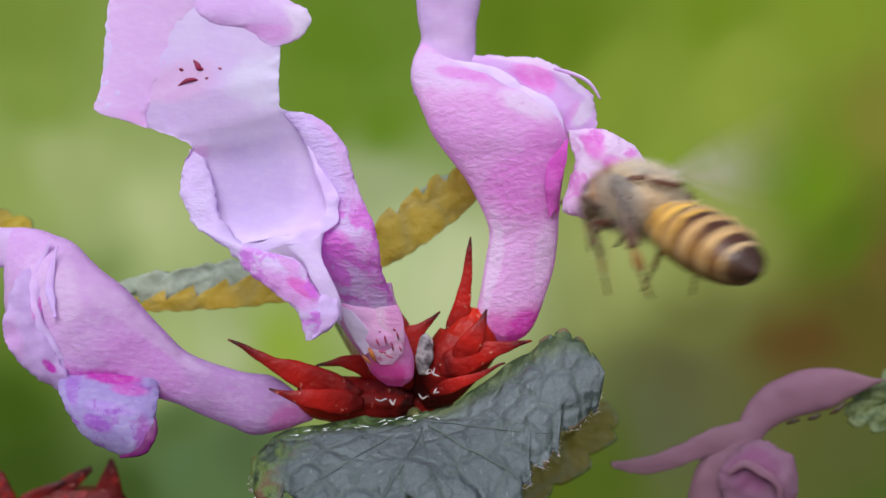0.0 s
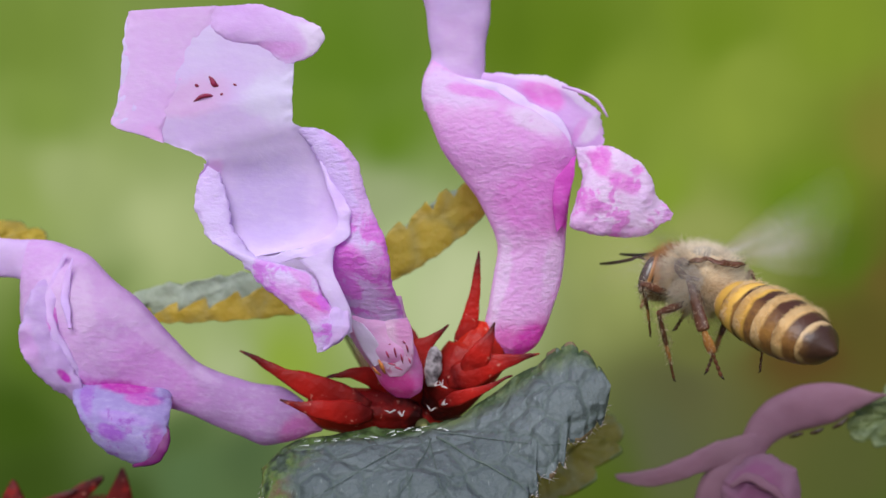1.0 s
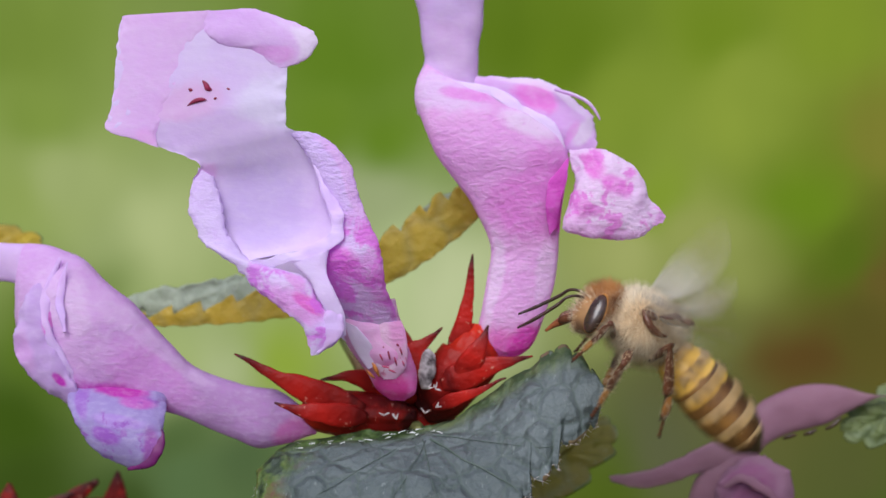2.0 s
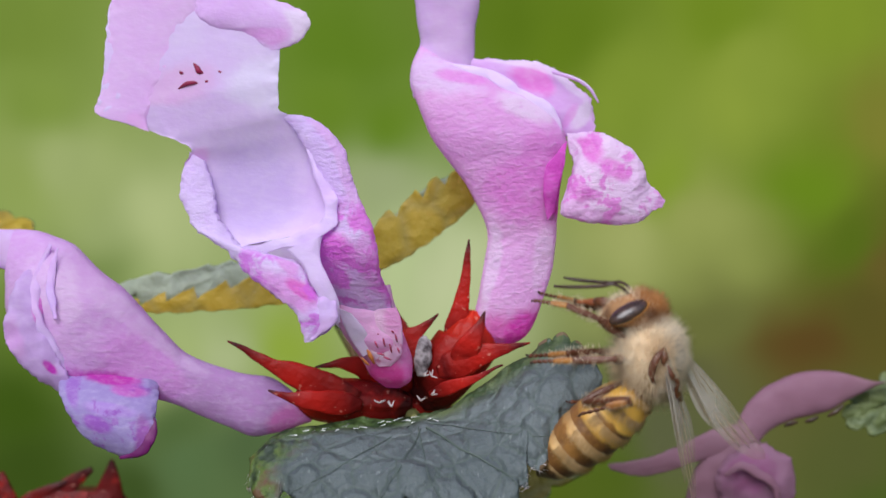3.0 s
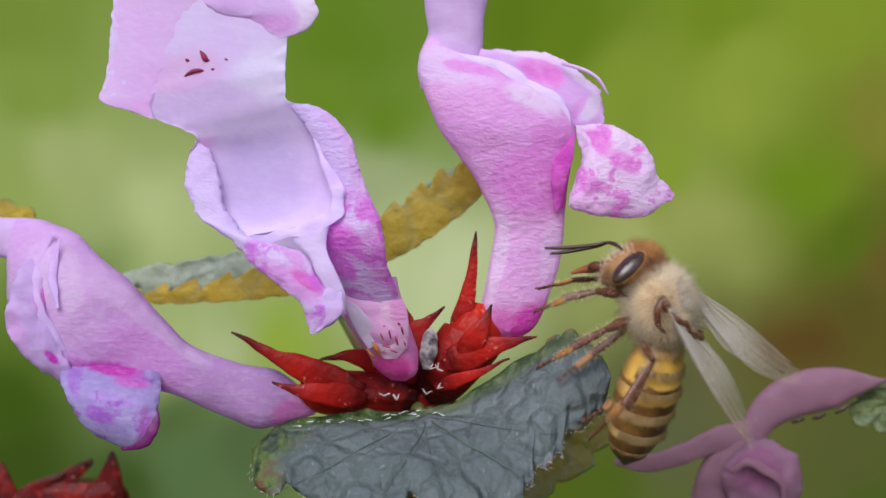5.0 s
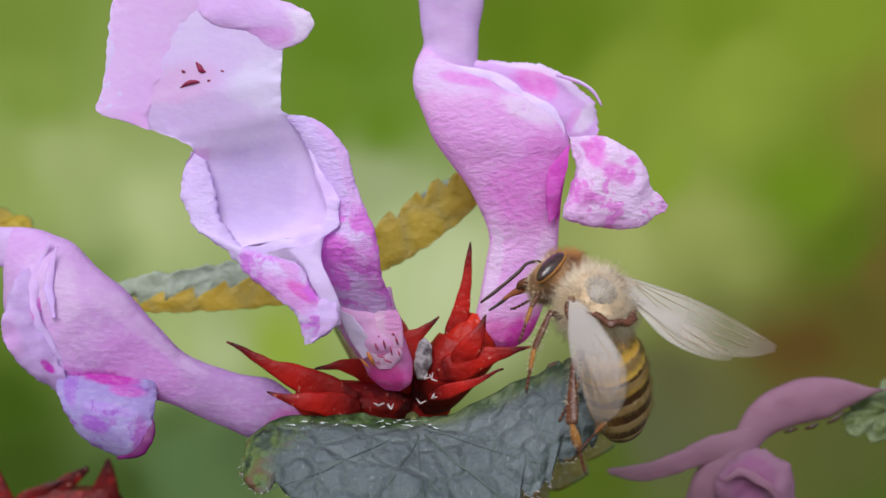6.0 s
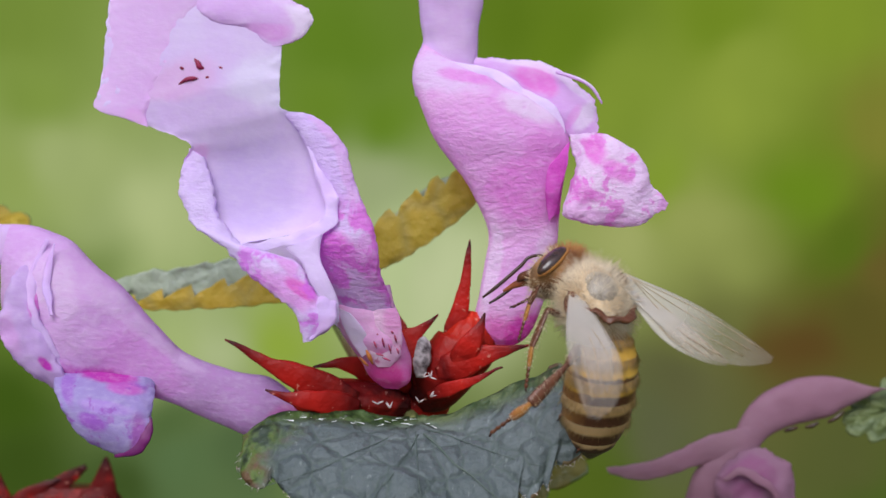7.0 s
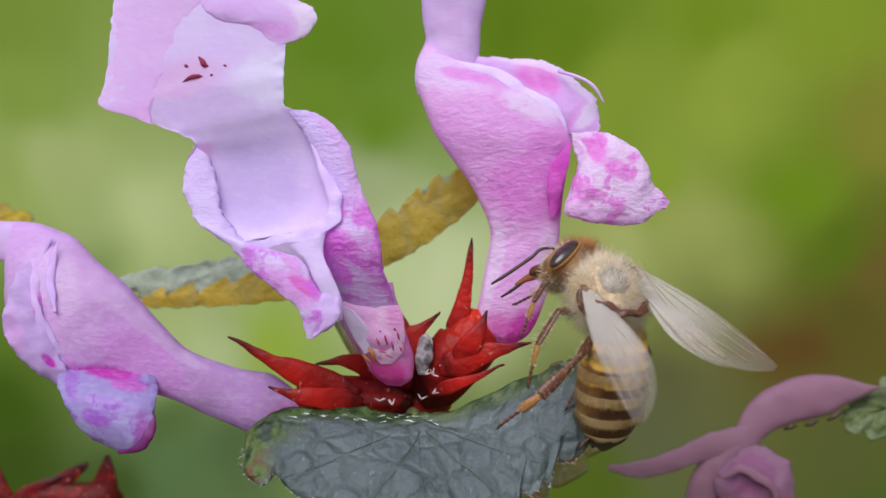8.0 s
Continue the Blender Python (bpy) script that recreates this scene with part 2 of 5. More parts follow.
def leaf_face(name):
    """The grey bloom of a hairy leaf: puckered cells between fine veins, greener towards its base and one flank."""
    m, n, l, b = mat(name, 0.62, 0.4)
    c = n.new("ShaderNodeTexCoord")
    stir = node(n, "ShaderNodeTexNoise", Scale=900.0)
    l.new(c.outputs["Object"], stir.inputs["Vector"])
    bent = mix(n, l, 0.0006, c.outputs["Object"], stir.outputs["Color"], "ADD")
    cells = []
    for scale in (560, 1500):
        v = node(n, "ShaderNodeTexVoronoi", Scale=scale)
        v.feature = "DISTANCE_TO_EDGE"
        l.new(bent, v.inputs["Vector"])
        cells.append(v.outputs["Distance"])
    col = mix(n, l, ramp(n, l, grain(n, l, 260, 4), [(0.35, (0, 0, 0)), (0.65, (1, 1, 1))]), (0.094, 0.115, 0.119), (0.134, 0.158, 0.163))
    col = mix(n, l, ramp(n, l, cells[0], [(0.0, (0.45, 0.45, 0.45)), (0.06, (0, 0, 0))]), col, (0.045, 0.072, 0.048))
    col = mix(n, l, ramp(n, l, cells[1], [(0.0, (0.3, 0.3, 0.3)), (0.10, (0, 0, 0))]), col, (0.065, 0.088, 0.080))
    sep = n.new("ShaderNodeSeparateXYZ")
    l.new(c.outputs["UV"], sep.inputs[0])
    rough = calc(n, l, "MULTIPLY", grain(n, l, 420, 4), 0.30)
    near = calc(n, l, "ADD", sep.outputs[0], rough)
    col = mix(n, l, ramp(n, l, near, [(0.22, (0.85, 0.85, 0.85)), (0.40, (0, 0, 0))]), col, ramp(n, l, grain(n, l, 900, 3), [(0.42, (0.035, 0.065, 0.012)), (0.6, (0.13, 0.17, 0.06))]))
    tip = calc(n, l, "ADD", sep.outputs[1], rough)
    col = mix(n, l, ramp(n, l, tip, [(0.26, (0.95, 0.95, 0.95)), (0.34, (0, 0, 0))]), col, ramp(n, l, grain(n, l, 800, 3), [(0.40, (0.015, 0.030, 0.004)), (0.5, (0.09, 0.14, 0.02)), (0.62, (0.11, 0.055, 0.02))]))
    strip = calc(n, l, "MULTIPLY", ramp(n, l, near, [(0.24, (0.9, 0.9, 0.9)), (0.34, (0, 0, 0))]), ramp(n, l, tip, [(0.48, (1, 1, 1)), (0.60, (0, 0, 0))]))
    col = mix(n, l, strip, col, ramp(n, l, grain(n, l, 1100, 3), [(0.40, (0.015, 0.035, 0.004)), (0.55, (0.07, 0.12, 0.025)), (0.68, (0.16, 0.19, 0.13))]))
    hairs = ramp(n, l, grain(n, l, 4200, 2, 0.5, (1.0, 0.4, 0.4)), [(0.66, (0, 0, 0)), (0.74, (0.4, 0.4, 0.4))])
    col = mix(n, l, hairs, col, (0.30, 0.33, 0.33))
    l.new(col, b.inputs["Base Color"])
    dome = ramp(n, l, cells[0], [(0.0, (0, 0, 0)), (0.2, (1, 1, 1))])
    dome.node.color_ramp.interpolation = "EASE"
    bump(n, l, b, mix(n, l, 0.5, dome, grain(n, l, 2200, 4, 0.6)), 0.7, 0.0005)
    see_through(m, 0.15, col)
    return m


leaf_front = leaf_face("leaf_front")
leaf_olive = leaf_skin("leaf_olive", (0.20, 0.15, 0.015), (0.13, 0.13, 0.015), 300)
leaf_dark = leaf_skin("leaf_dark", (0.10, 0.15, 0.05), (0.16, 0.18, 0.06), 420)
leaf_gold = leaf_skin("leaf_gold", (0.68, 0.42, 0.03), (0.48, 0.40, 0.05), 300, 0.35)
leaf_grey = leaf_skin("leaf_grey", (0.42, 0.46, 0.40), (0.34, 0.40, 0.24), 500)


def plain(name, a, b2, rough=0.5, scale=900, metal=0.0, bumps=0.3, spec=0.4):
    m, n, l, b = mat(name, rough, spec)
    col = mix(n, l, ramp(n, l, grain(n, l, scale, 4), [(0.3, (0, 0, 0)), (0.7, (1, 1, 1))]), a, b2)
    l.new(col, b.inputs["Base Color"])
    b.inputs["Metallic"].default_value = metal
    bump(n, l, b, grain(n, l, scale * 3, 3), bumps, 0.0001)
    return m


leaf_rib = plain("leaf_rib", (0.058, 0.082, 0.068), (0.090, 0.115, 0.10), 0.6, 900)
tooth_rust = plain("tooth_rust", (0.13, 0.075, 0.04), (0.20, 0.15, 0.08), 0.6)
white_hair = plain("white_hair", (0.62, 0.55, 0.54), (0.48, 0.40, 0.40), 0.7)
fleck_white = plain("fleck_white", (0.86, 0.86, 0.88), (0.66, 0.68, 0.70), 0.5)
nutlet_skin = plain("nutlet_skin", (0.56, 0.50, 0.52), (0.04, 0.025, 0.03), 0.6, 2600)
stem_skin = plain("stem_skin", (0.16, 0.05, 0.03), (0.16, 0.2, 0.06), 0.5, 200)
anther_dark = plain("anther_dark", (0.28, 0.006, 0.06), (0.14, 0.004, 0.03), 0.6)
anther_plum = plain("anther_plum", (0.08, 0.004, 0.07), (0.15, 0.01, 0.12), 0.55)
pollen_dark = plain("pollen_dark", (0.40, 0.05, 0.12), (0.30, 0.03, 0.10), 0.7)
pollen_orange = plain("pollen_orange", (0.55, 0.20, 0.04), (0.42, 0.10, 0.03), 0.7)
chitin_brown = plain("chitin_brown", (0.075, 0.024, 0.012), (0.13, 0.045, 0.02), 0.35, 1500)
chitin_black = plain("chitin_black", (0.025, 0.012, 0.009), (0.05, 0.02, 0.012), 0.3, 1500)
tongue_red = plain("tongue_red", (0.34, 0.10, 0.03), (0.20, 0.05, 0.02), 0.4, 1400)
chitin_amber = plain("chitin_amber", (0.42, 0.19, 0.04), (0.26, 0.10, 0.03), 0.4, 1400)
wing_vein = plain("wing_vein", (0.42, 0.33, 0.23), (0.30, 0.22, 0.15), 0.5, 1400)
eye_gloss = plain("eye_gloss", (0.022, 0.013, 0.012), (0.07, 0.035, 0.025), 0.24, 2500, 0.0, 0.1, 0.7)
fur_blond = plain("fur_blond", (0.94, 0.84, 0.68), (0.78, 0.60, 0.38), 0.8, 500)
see_through(fur_blond, 0.45, (0.94, 0.84, 0.68))
fur_gold = plain("fur_gold", (0.76, 0.56, 0.32), (0.56, 0.35, 0.14), 0.8, 600)
fur_grey = plain("fur_grey", (0.70, 0.60, 0.46), (0.46, 0.36, 0.25), 0.8)
fur_rust = plain("fur_rust", (0.50, 0.22, 0.06), (0.20, 0.08, 0.03), 0.8, 700)
skin_tan = plain("skin_tan", (0.76, 0.60, 0.40), (0.48, 0.32, 0.17), 0.7, 700)
skin_brown = plain("skin_brown", (0.42, 0.22, 0.09), (0.16, 0.08, 0.04), 0.6, 900)
skin_slate = plain("skin_slate", (0.36, 0.32, 0.28), (0.20, 0.165, 0.13), 0.5, 1200)


def tergite_skin(name, front, mid, rear, edge=0.5):
    m, n, l, b = mat(name, 0.42, 0.45)
    sep = n.new("ShaderNodeSeparateXYZ")
    l.new(n.new("ShaderNodeTexCoord").outputs["UV"], sep.inputs[0])
    uneven = grain(n, l, 1100, 4, 0.65)
    v = calc(n, l, "ADD", sep.outputs[1], calc(n, l, "MULTIPLY", calc(n, l, "SUBTRACT", uneven, 0.5), 0.7))
    col = ramp(n, l, v, [(0.0, front), (edge - 0.07, mid), (edge + 0.06, rear), (1.0, rear)])
    # amber flanks and underside, darkened further so the colour carries the abdomen's shade
    side = n.new("ShaderNodeSeparateXYZ")
    l.new(n.new("ShaderNodeTexCoord").outputs["Object"], side.inputs[0])
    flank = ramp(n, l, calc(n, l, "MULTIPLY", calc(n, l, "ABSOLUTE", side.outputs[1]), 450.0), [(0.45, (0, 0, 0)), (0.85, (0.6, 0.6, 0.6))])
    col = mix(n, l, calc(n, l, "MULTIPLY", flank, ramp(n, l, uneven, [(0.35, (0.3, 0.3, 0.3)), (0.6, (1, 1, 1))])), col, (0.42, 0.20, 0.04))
    belly_shade = ramp(n, l, calc(n, l, "ADD", calc(n, l, "MULTIPLY", calc(n, l, "SUBTRACT", -0.0009, side.outputs[2]), 900.0), calc(n, l, "MULTIPLY", calc(n, l, "SUBTRACT", uneven, 0.5), 0.5)), [(0.1, (0, 0, 0)), (0.6, (0.8, 0.8, 0.8))])
    col = mix(n, l, calc(n, l, "MULTIPLY", belly_shade, 0.9), col, (0.27, 0.12, 0.028))
    l.new(col, b.inputs["Base Color"])
    bump(n, l, b, grain(n, l, 5000, 3), 0.4, 0.0001)
    return m


BROWN, GOLD = (0.065, 0.022, 0.010), (0.66, 0.38, 0.06)
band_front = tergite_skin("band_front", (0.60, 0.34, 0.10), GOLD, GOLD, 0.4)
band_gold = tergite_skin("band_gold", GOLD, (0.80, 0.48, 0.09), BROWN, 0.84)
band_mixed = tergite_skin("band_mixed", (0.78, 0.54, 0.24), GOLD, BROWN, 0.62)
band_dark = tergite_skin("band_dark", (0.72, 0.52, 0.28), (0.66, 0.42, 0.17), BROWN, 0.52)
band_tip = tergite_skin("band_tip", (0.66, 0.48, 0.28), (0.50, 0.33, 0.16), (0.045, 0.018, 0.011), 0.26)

wing_film, wn, wl, wb = mat("wing_film", 0.25, 0.6)
wb.inputs["Base Color"].default_value = (0.66, 0.61, 0.56, 1)
clear = wn.new("ShaderNodeBsdfTransparent")
clear.inputs[0].default_value = (0.96, 0.93, 0.90, 1)
blend = wn.new("ShaderNodeMixShader")
wing_x = wn.new("ShaderNodeSeparateXYZ")
wl.new(wn.new("ShaderNodeTexCoord").outputs["Object"], wing_x.inputs[0])
far_out = calc(wn, wl, "MULTIPLY", wing_x.outputs[0], 115.0)
tone = ramp(wn, wl, far_out, [(0.0, (0.55, 0.55, 0.55)), (0.4, (0.34, 0.34, 0.34)), (0.65, (0.085, 0.085, 0.085)), (1.0, (0.07, 0.07, 0.07))])
wl.new(calc(wn, wl, "ADD", tone, calc(wn, wl, "MULTIPLY", calc(wn, wl, "SUBTRACT", grain(wn, wl, 500, 3), 0.5), 0.2)), blend.inputs[0])
wl.new(clear.outputs[0], blend.inputs[1])
glow = wn.new("ShaderNodeBsdfTranslucent")
glow.inputs[0].default_value = (0.92, 0.89, 0.86, 1)
film = wn.new("ShaderNodeMixShader")
film.inputs[0].default_value = 0.2
wl.new(wb.outputs[0], film.inputs[1])
wl.new(glow.outputs[0], film.inputs[2])
wl.new(film.outputs[0], blend.inputs[2])
wl.new(blend.outputs[0], wn["Material Output"].inputs["Surface"])


# ---- mesh tools, in millimetres ----
ORIGIN = Vector((0, 0, HEIGHT))


def thing(name, at, label, category, group="", kind=""):
    """A top-level Empty at a place in the whorl's millimetres."""
    ob = new(name)
    ob.location = ORIGIN + Vector(at) / 1000
    ob.empty_display_size = 0.002
    ob["base"] = tuple(at)
    return tagged(ob, label, category, group, kind)


def finish(name, bm, material, parent, label="", smooth=True, offset=None):
    me = bpy.data.meshes.new(name)
    if offset is not None:
        bmesh.ops.translate(bm, vec=-Vector(offset), verts=bm.verts)
    bmesh.ops.scale(bm, vec=(0.001, 0.001, 0.001), verts=bm.verts)
    bmesh.ops.recalc_face_normals(bm, faces=bm.faces)
    bm.to_mesh(me)
    bm.free()
    if smooth:
        me.polygons.foreach_set("use_smooth", [True] * len(me.polygons))
    for x in material if isinstance(material, list) else [material]:
        me.materials.append(x)
    ob = new(name, me)
    ob.parent = parent
    if label:
        ob["label"] = label
    return ob


def part(name, bm, material, parent, label=""):
    """A mesh under a thing whose millimetres count from the whorl's middle."""
    top = parent
    while top.parent:
        top = top.parent
    return finish(name, bm, material, parent, label, True, top["base"])


def glide(rows, count):
    """Points of a smooth curve through the rows (Catmull-Rom)."""
    rows = [np.array(r, float) for r in rows]
    rows = [2 * rows[0] - rows[1]] + rows + [2 * rows[-1] - rows[-2]]
    out = []
    spans = len(rows) - 3
    for i in range(count):
        s = i / (count - 1) * spans
        k = min(int(s), spans - 1)
        f = s - k
        a, b, c, d = rows[k:k + 4]
        out.append(0.5 * (2 * b + (c - a) * f + (2 * a - 5 * b + 4 * c - d) * f * f + (3 * b - a - 3 * c + d) * f ** 3))
    return out


def loft(rows, flat=0.7, rings=28, around=28, ruffle=0.0, seed=0.0, ruffle_size=1.6, edge=0.0, cup=0.0, face=(0, 1, 0), close=True, pleat=0.0, axis=None, teeth=0, bite=0.0):
    """A closed skin round a curve: rows of x, y, z, half width. flat: depth over width. cup bends the section's sides
    towards the viewer; edge and ruffle crumple it."""
    bm = bmesh.new()
    uv = bm.loops.layers.uv.new("UVMap")
    pts = glide(rows, rings)
    grid, info = [], {}
    for i, p in enumerate(pts):
        c = Vector(p[:3])
        ahead = Vector(pts[min(i + 1, rings - 1)][:3]) - Vector(pts[max(i - 1, 0)][:3])
        ahead.normalize()
        a = Vector(axis) if axis else ahead.cross(Vector(face)).normalized()
        d = Vector((0, 1, 0)) if axis else a.cross(ahead).normalized()
        w = max(p[3], 0.02)
        saw = (i / rings * teeth) % 1.0 if teeth else 0.0
        fl = p[4] if len(p) > 4 else flat
        ring = []
        for j in range(around):
            t = 2 * math.pi * j / around
            x, y = math.cos(t), math.sin(t)
            q = c + a * (x * w) + d * (y * w * fl) - d * (cup * x * x * w)
            if teeth and x > 0:
                q += a * (x * bite * (saw ** 0.6 - 0.5))
            if pleat:
                crease = abs(math.sin(t * 3.5 + seed + 0.7 * math.sin(i * 0.09 + seed))) ** 0.5 + 0.5 * abs(math.sin(t * 7.3 + seed * 2 + i * 0.03)) ** 0.6
                q += (a * x + d * y) * (pleat * (crease - 0.9))
            if ruffle:
                k = Vector((q.x / ruffle_size + seed, c.y / ruffle_size + seed * 1.7, q.z / ruffle_size))
                out = noise.noise_vector(k) * ruffle
                q += out * (0.35 + 0.65 * abs(x))
            if edge:
                q += d * (edge * abs(x) ** 3 * noise.noise(Vector((i * 0.55 + seed, x * 2, seed))))
            vert = bm.verts.new(q)
            info[vert] = (j / around, i / (rings - 1))
            ring.append(vert)
        grid.append(ring)
    faces = []
    for i in range(rings - 1):
        for j in range(around):
            k = (j + 1) % around
            faces.append(bm.faces.new((grid[i][j], grid[i][k], grid[i + 1][k], grid[i + 1][j])))
    if close:
        for ring, v in ((grid[0], 0.0), (grid[-1], 1.0)):
            mid = bm.verts.new(sum((q.co for q in ring), Vector()) / around)
            info[mid] = (0.5, v)
            for j in range(around):
                faces.append(bm.faces.new((ring[j], ring[(j + 1) % around], mid)))
    for f in faces:
        us = [info[q.vert][0] for q in f.loops]
        wrap = max(us) - min(us) > 0.6
        for q in f.loops:
            u, v = info[q.vert]
            q[uv].uv = (u + 1 if wrap and u < 0.5 else u, v)
    return bm


def sheet(rows, front=0.3, back=0.3, rings=60, across=40, thick=0.16, ruffle=0.15, seed=0.0, size=1.2, frill=0.0, wrinkle=0.0):
    """A petal between two edges: rows of x and z of one edge, x and z of the other, depth, and how far it swells (below 0: it
    is hollow towards the viewer). front and back: the swelling of its two faces over its half width."""
    bm = bmesh.new()
    uv = bm.loops.layers.uv.new("UVMap")
    pts = glide(rows, rings)
    grids = []
    for side in (0, 1):
        grid = []
        for p in pts:
            a, b = Vector((p[0], p[4], p[1])), Vector((p[2], p[4], p[3]))
            half = (b - a).length / 2
            swell = p[5] if len(p) > 5 else (-back if side else front)
            line = []
            for j in range(across):
                u = 2 * j / (across - 1) - 1
                arch = math.sqrt(max(0.0, 1 - u * u))
                q = a.lerp(b, (u + 1) / 2)
                q.y += side * thick - swell * half * arch
                k = Vector((q.x / size + seed, q.z / size, seed * 1.3))
                d = noise.noise_vector(k)
                q += Vector((d.x * 0.5 * abs(u) ** 4, d.y * (0.4 + 0.6 * abs(u)), d.z * 0.5 * abs(u) ** 4)) * ruffle
                if frill:
                    q += noise.noise_vector(k * 3.7) * (frill * abs(u) ** 6)
                if wrinkle and not side:
                    w = Vector((q.x * 1.3 + seed, q.z * 3.2 + 1.2 * noise.noise(q * 0.9), seed))
                    q.y -= wrinkle * arch * (1 - 2.2 * abs(noise.noise(w)) - 1.1 * abs(noise.noise(w * 2.1)))
                line.append(bm.verts.new(q))
            grid.append(line)
        grids.append(grid)
    n, m = rings, across
    for grid in grids:
        for i in range(n - 1):
            for j in range(m - 1):
                f = bm.faces.new((grid[i][j], grid[i][j + 1], grid[i + 1][j + 1], grid[i + 1][j]))
                for q, (v, u) in zip(f.loops, ((i, j), (i, j + 1), (i + 1, j + 1), (i + 1, j))):
                    q[uv].uv = (u / (m - 1), v / (n - 1))
    o, k = grids
    border = []
    for i in range(n - 1):
        border.append(((o[i][0], o[i + 1][0], k[i + 1][0], k[i][0]), 0.0, i / (n - 1)))
        border.append(((o[i][-1], k[i][-1], k[i + 1][-1], o[i + 1][-1]), 1.0, i / (n - 1)))
    for j in range(m - 1):
        border.append(((o[0][j], k[0][j], k[0][j + 1], o[0][j + 1]), j / (m - 1), 0.0))
        border.append(((o[-1][j], o[-1][j + 1], k[-1][j + 1], k[-1][j]), j / (m - 1), 1.0))
    for corners, u, v in border:
        f = bm.faces.new(corners)
        for q in f.loops:
            q[uv].uv = (u, v)
            q.edge.smooth = False
    return bm


def thread(rows, rings=18, around=8):
    return loft(rows, 1.0, rings, around)


# ---- setting: soil, meadow behind ----
soil = plain("soil_skin", (0.10, 0.07, 0.04), (0.07, 0.10, 0.03), 0.9, 3)
bm = bmesh.new()
bmesh.ops.create_grid(bm, x_segments=40, y_segments=40, size=300000)
for v in bm.verts:
    far = max(abs(v.co.x), abs(v.co.y))
    v.co.z = 0 if far < 20000 else 1500 * noise.noise(v.co / 90000)
ground = finish("ground", bm, soil, None)
tagged(ground, "brown soil with low green growth", "ground", kind="structure")


# drifts of the far bank: x and z in metres from its middle, and the colour they glow with
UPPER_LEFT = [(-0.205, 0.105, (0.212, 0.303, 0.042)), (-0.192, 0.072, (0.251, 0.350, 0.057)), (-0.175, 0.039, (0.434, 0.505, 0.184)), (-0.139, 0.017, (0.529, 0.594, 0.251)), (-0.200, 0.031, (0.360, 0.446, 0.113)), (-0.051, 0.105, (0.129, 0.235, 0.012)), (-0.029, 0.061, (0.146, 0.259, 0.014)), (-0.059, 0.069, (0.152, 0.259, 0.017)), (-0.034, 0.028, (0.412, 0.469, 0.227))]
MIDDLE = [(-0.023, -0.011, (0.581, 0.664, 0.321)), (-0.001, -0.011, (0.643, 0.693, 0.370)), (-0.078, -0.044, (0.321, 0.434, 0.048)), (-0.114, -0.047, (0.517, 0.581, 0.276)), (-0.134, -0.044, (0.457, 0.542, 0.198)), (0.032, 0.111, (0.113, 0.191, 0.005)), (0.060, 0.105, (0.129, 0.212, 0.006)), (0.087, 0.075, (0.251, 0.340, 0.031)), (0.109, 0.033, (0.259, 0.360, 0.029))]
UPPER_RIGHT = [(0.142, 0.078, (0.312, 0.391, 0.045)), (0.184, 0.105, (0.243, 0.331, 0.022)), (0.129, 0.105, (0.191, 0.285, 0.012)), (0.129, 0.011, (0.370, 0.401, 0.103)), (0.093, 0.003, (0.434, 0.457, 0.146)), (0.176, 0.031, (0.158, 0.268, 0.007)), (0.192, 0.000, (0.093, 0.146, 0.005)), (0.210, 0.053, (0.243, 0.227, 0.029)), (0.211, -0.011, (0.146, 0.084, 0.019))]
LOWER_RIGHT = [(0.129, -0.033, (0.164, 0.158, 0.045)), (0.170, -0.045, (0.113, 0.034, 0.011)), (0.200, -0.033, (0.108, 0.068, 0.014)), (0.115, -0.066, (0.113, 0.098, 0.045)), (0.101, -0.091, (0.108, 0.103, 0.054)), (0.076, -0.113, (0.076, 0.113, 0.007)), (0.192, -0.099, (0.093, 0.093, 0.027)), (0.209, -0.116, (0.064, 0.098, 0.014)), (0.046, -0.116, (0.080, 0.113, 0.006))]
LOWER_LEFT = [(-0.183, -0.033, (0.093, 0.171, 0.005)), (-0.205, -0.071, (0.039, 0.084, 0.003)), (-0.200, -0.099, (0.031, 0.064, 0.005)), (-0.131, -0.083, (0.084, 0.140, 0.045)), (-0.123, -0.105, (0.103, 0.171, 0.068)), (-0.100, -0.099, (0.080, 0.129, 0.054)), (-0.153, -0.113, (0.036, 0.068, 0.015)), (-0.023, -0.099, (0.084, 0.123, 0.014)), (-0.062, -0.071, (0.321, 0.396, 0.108))]


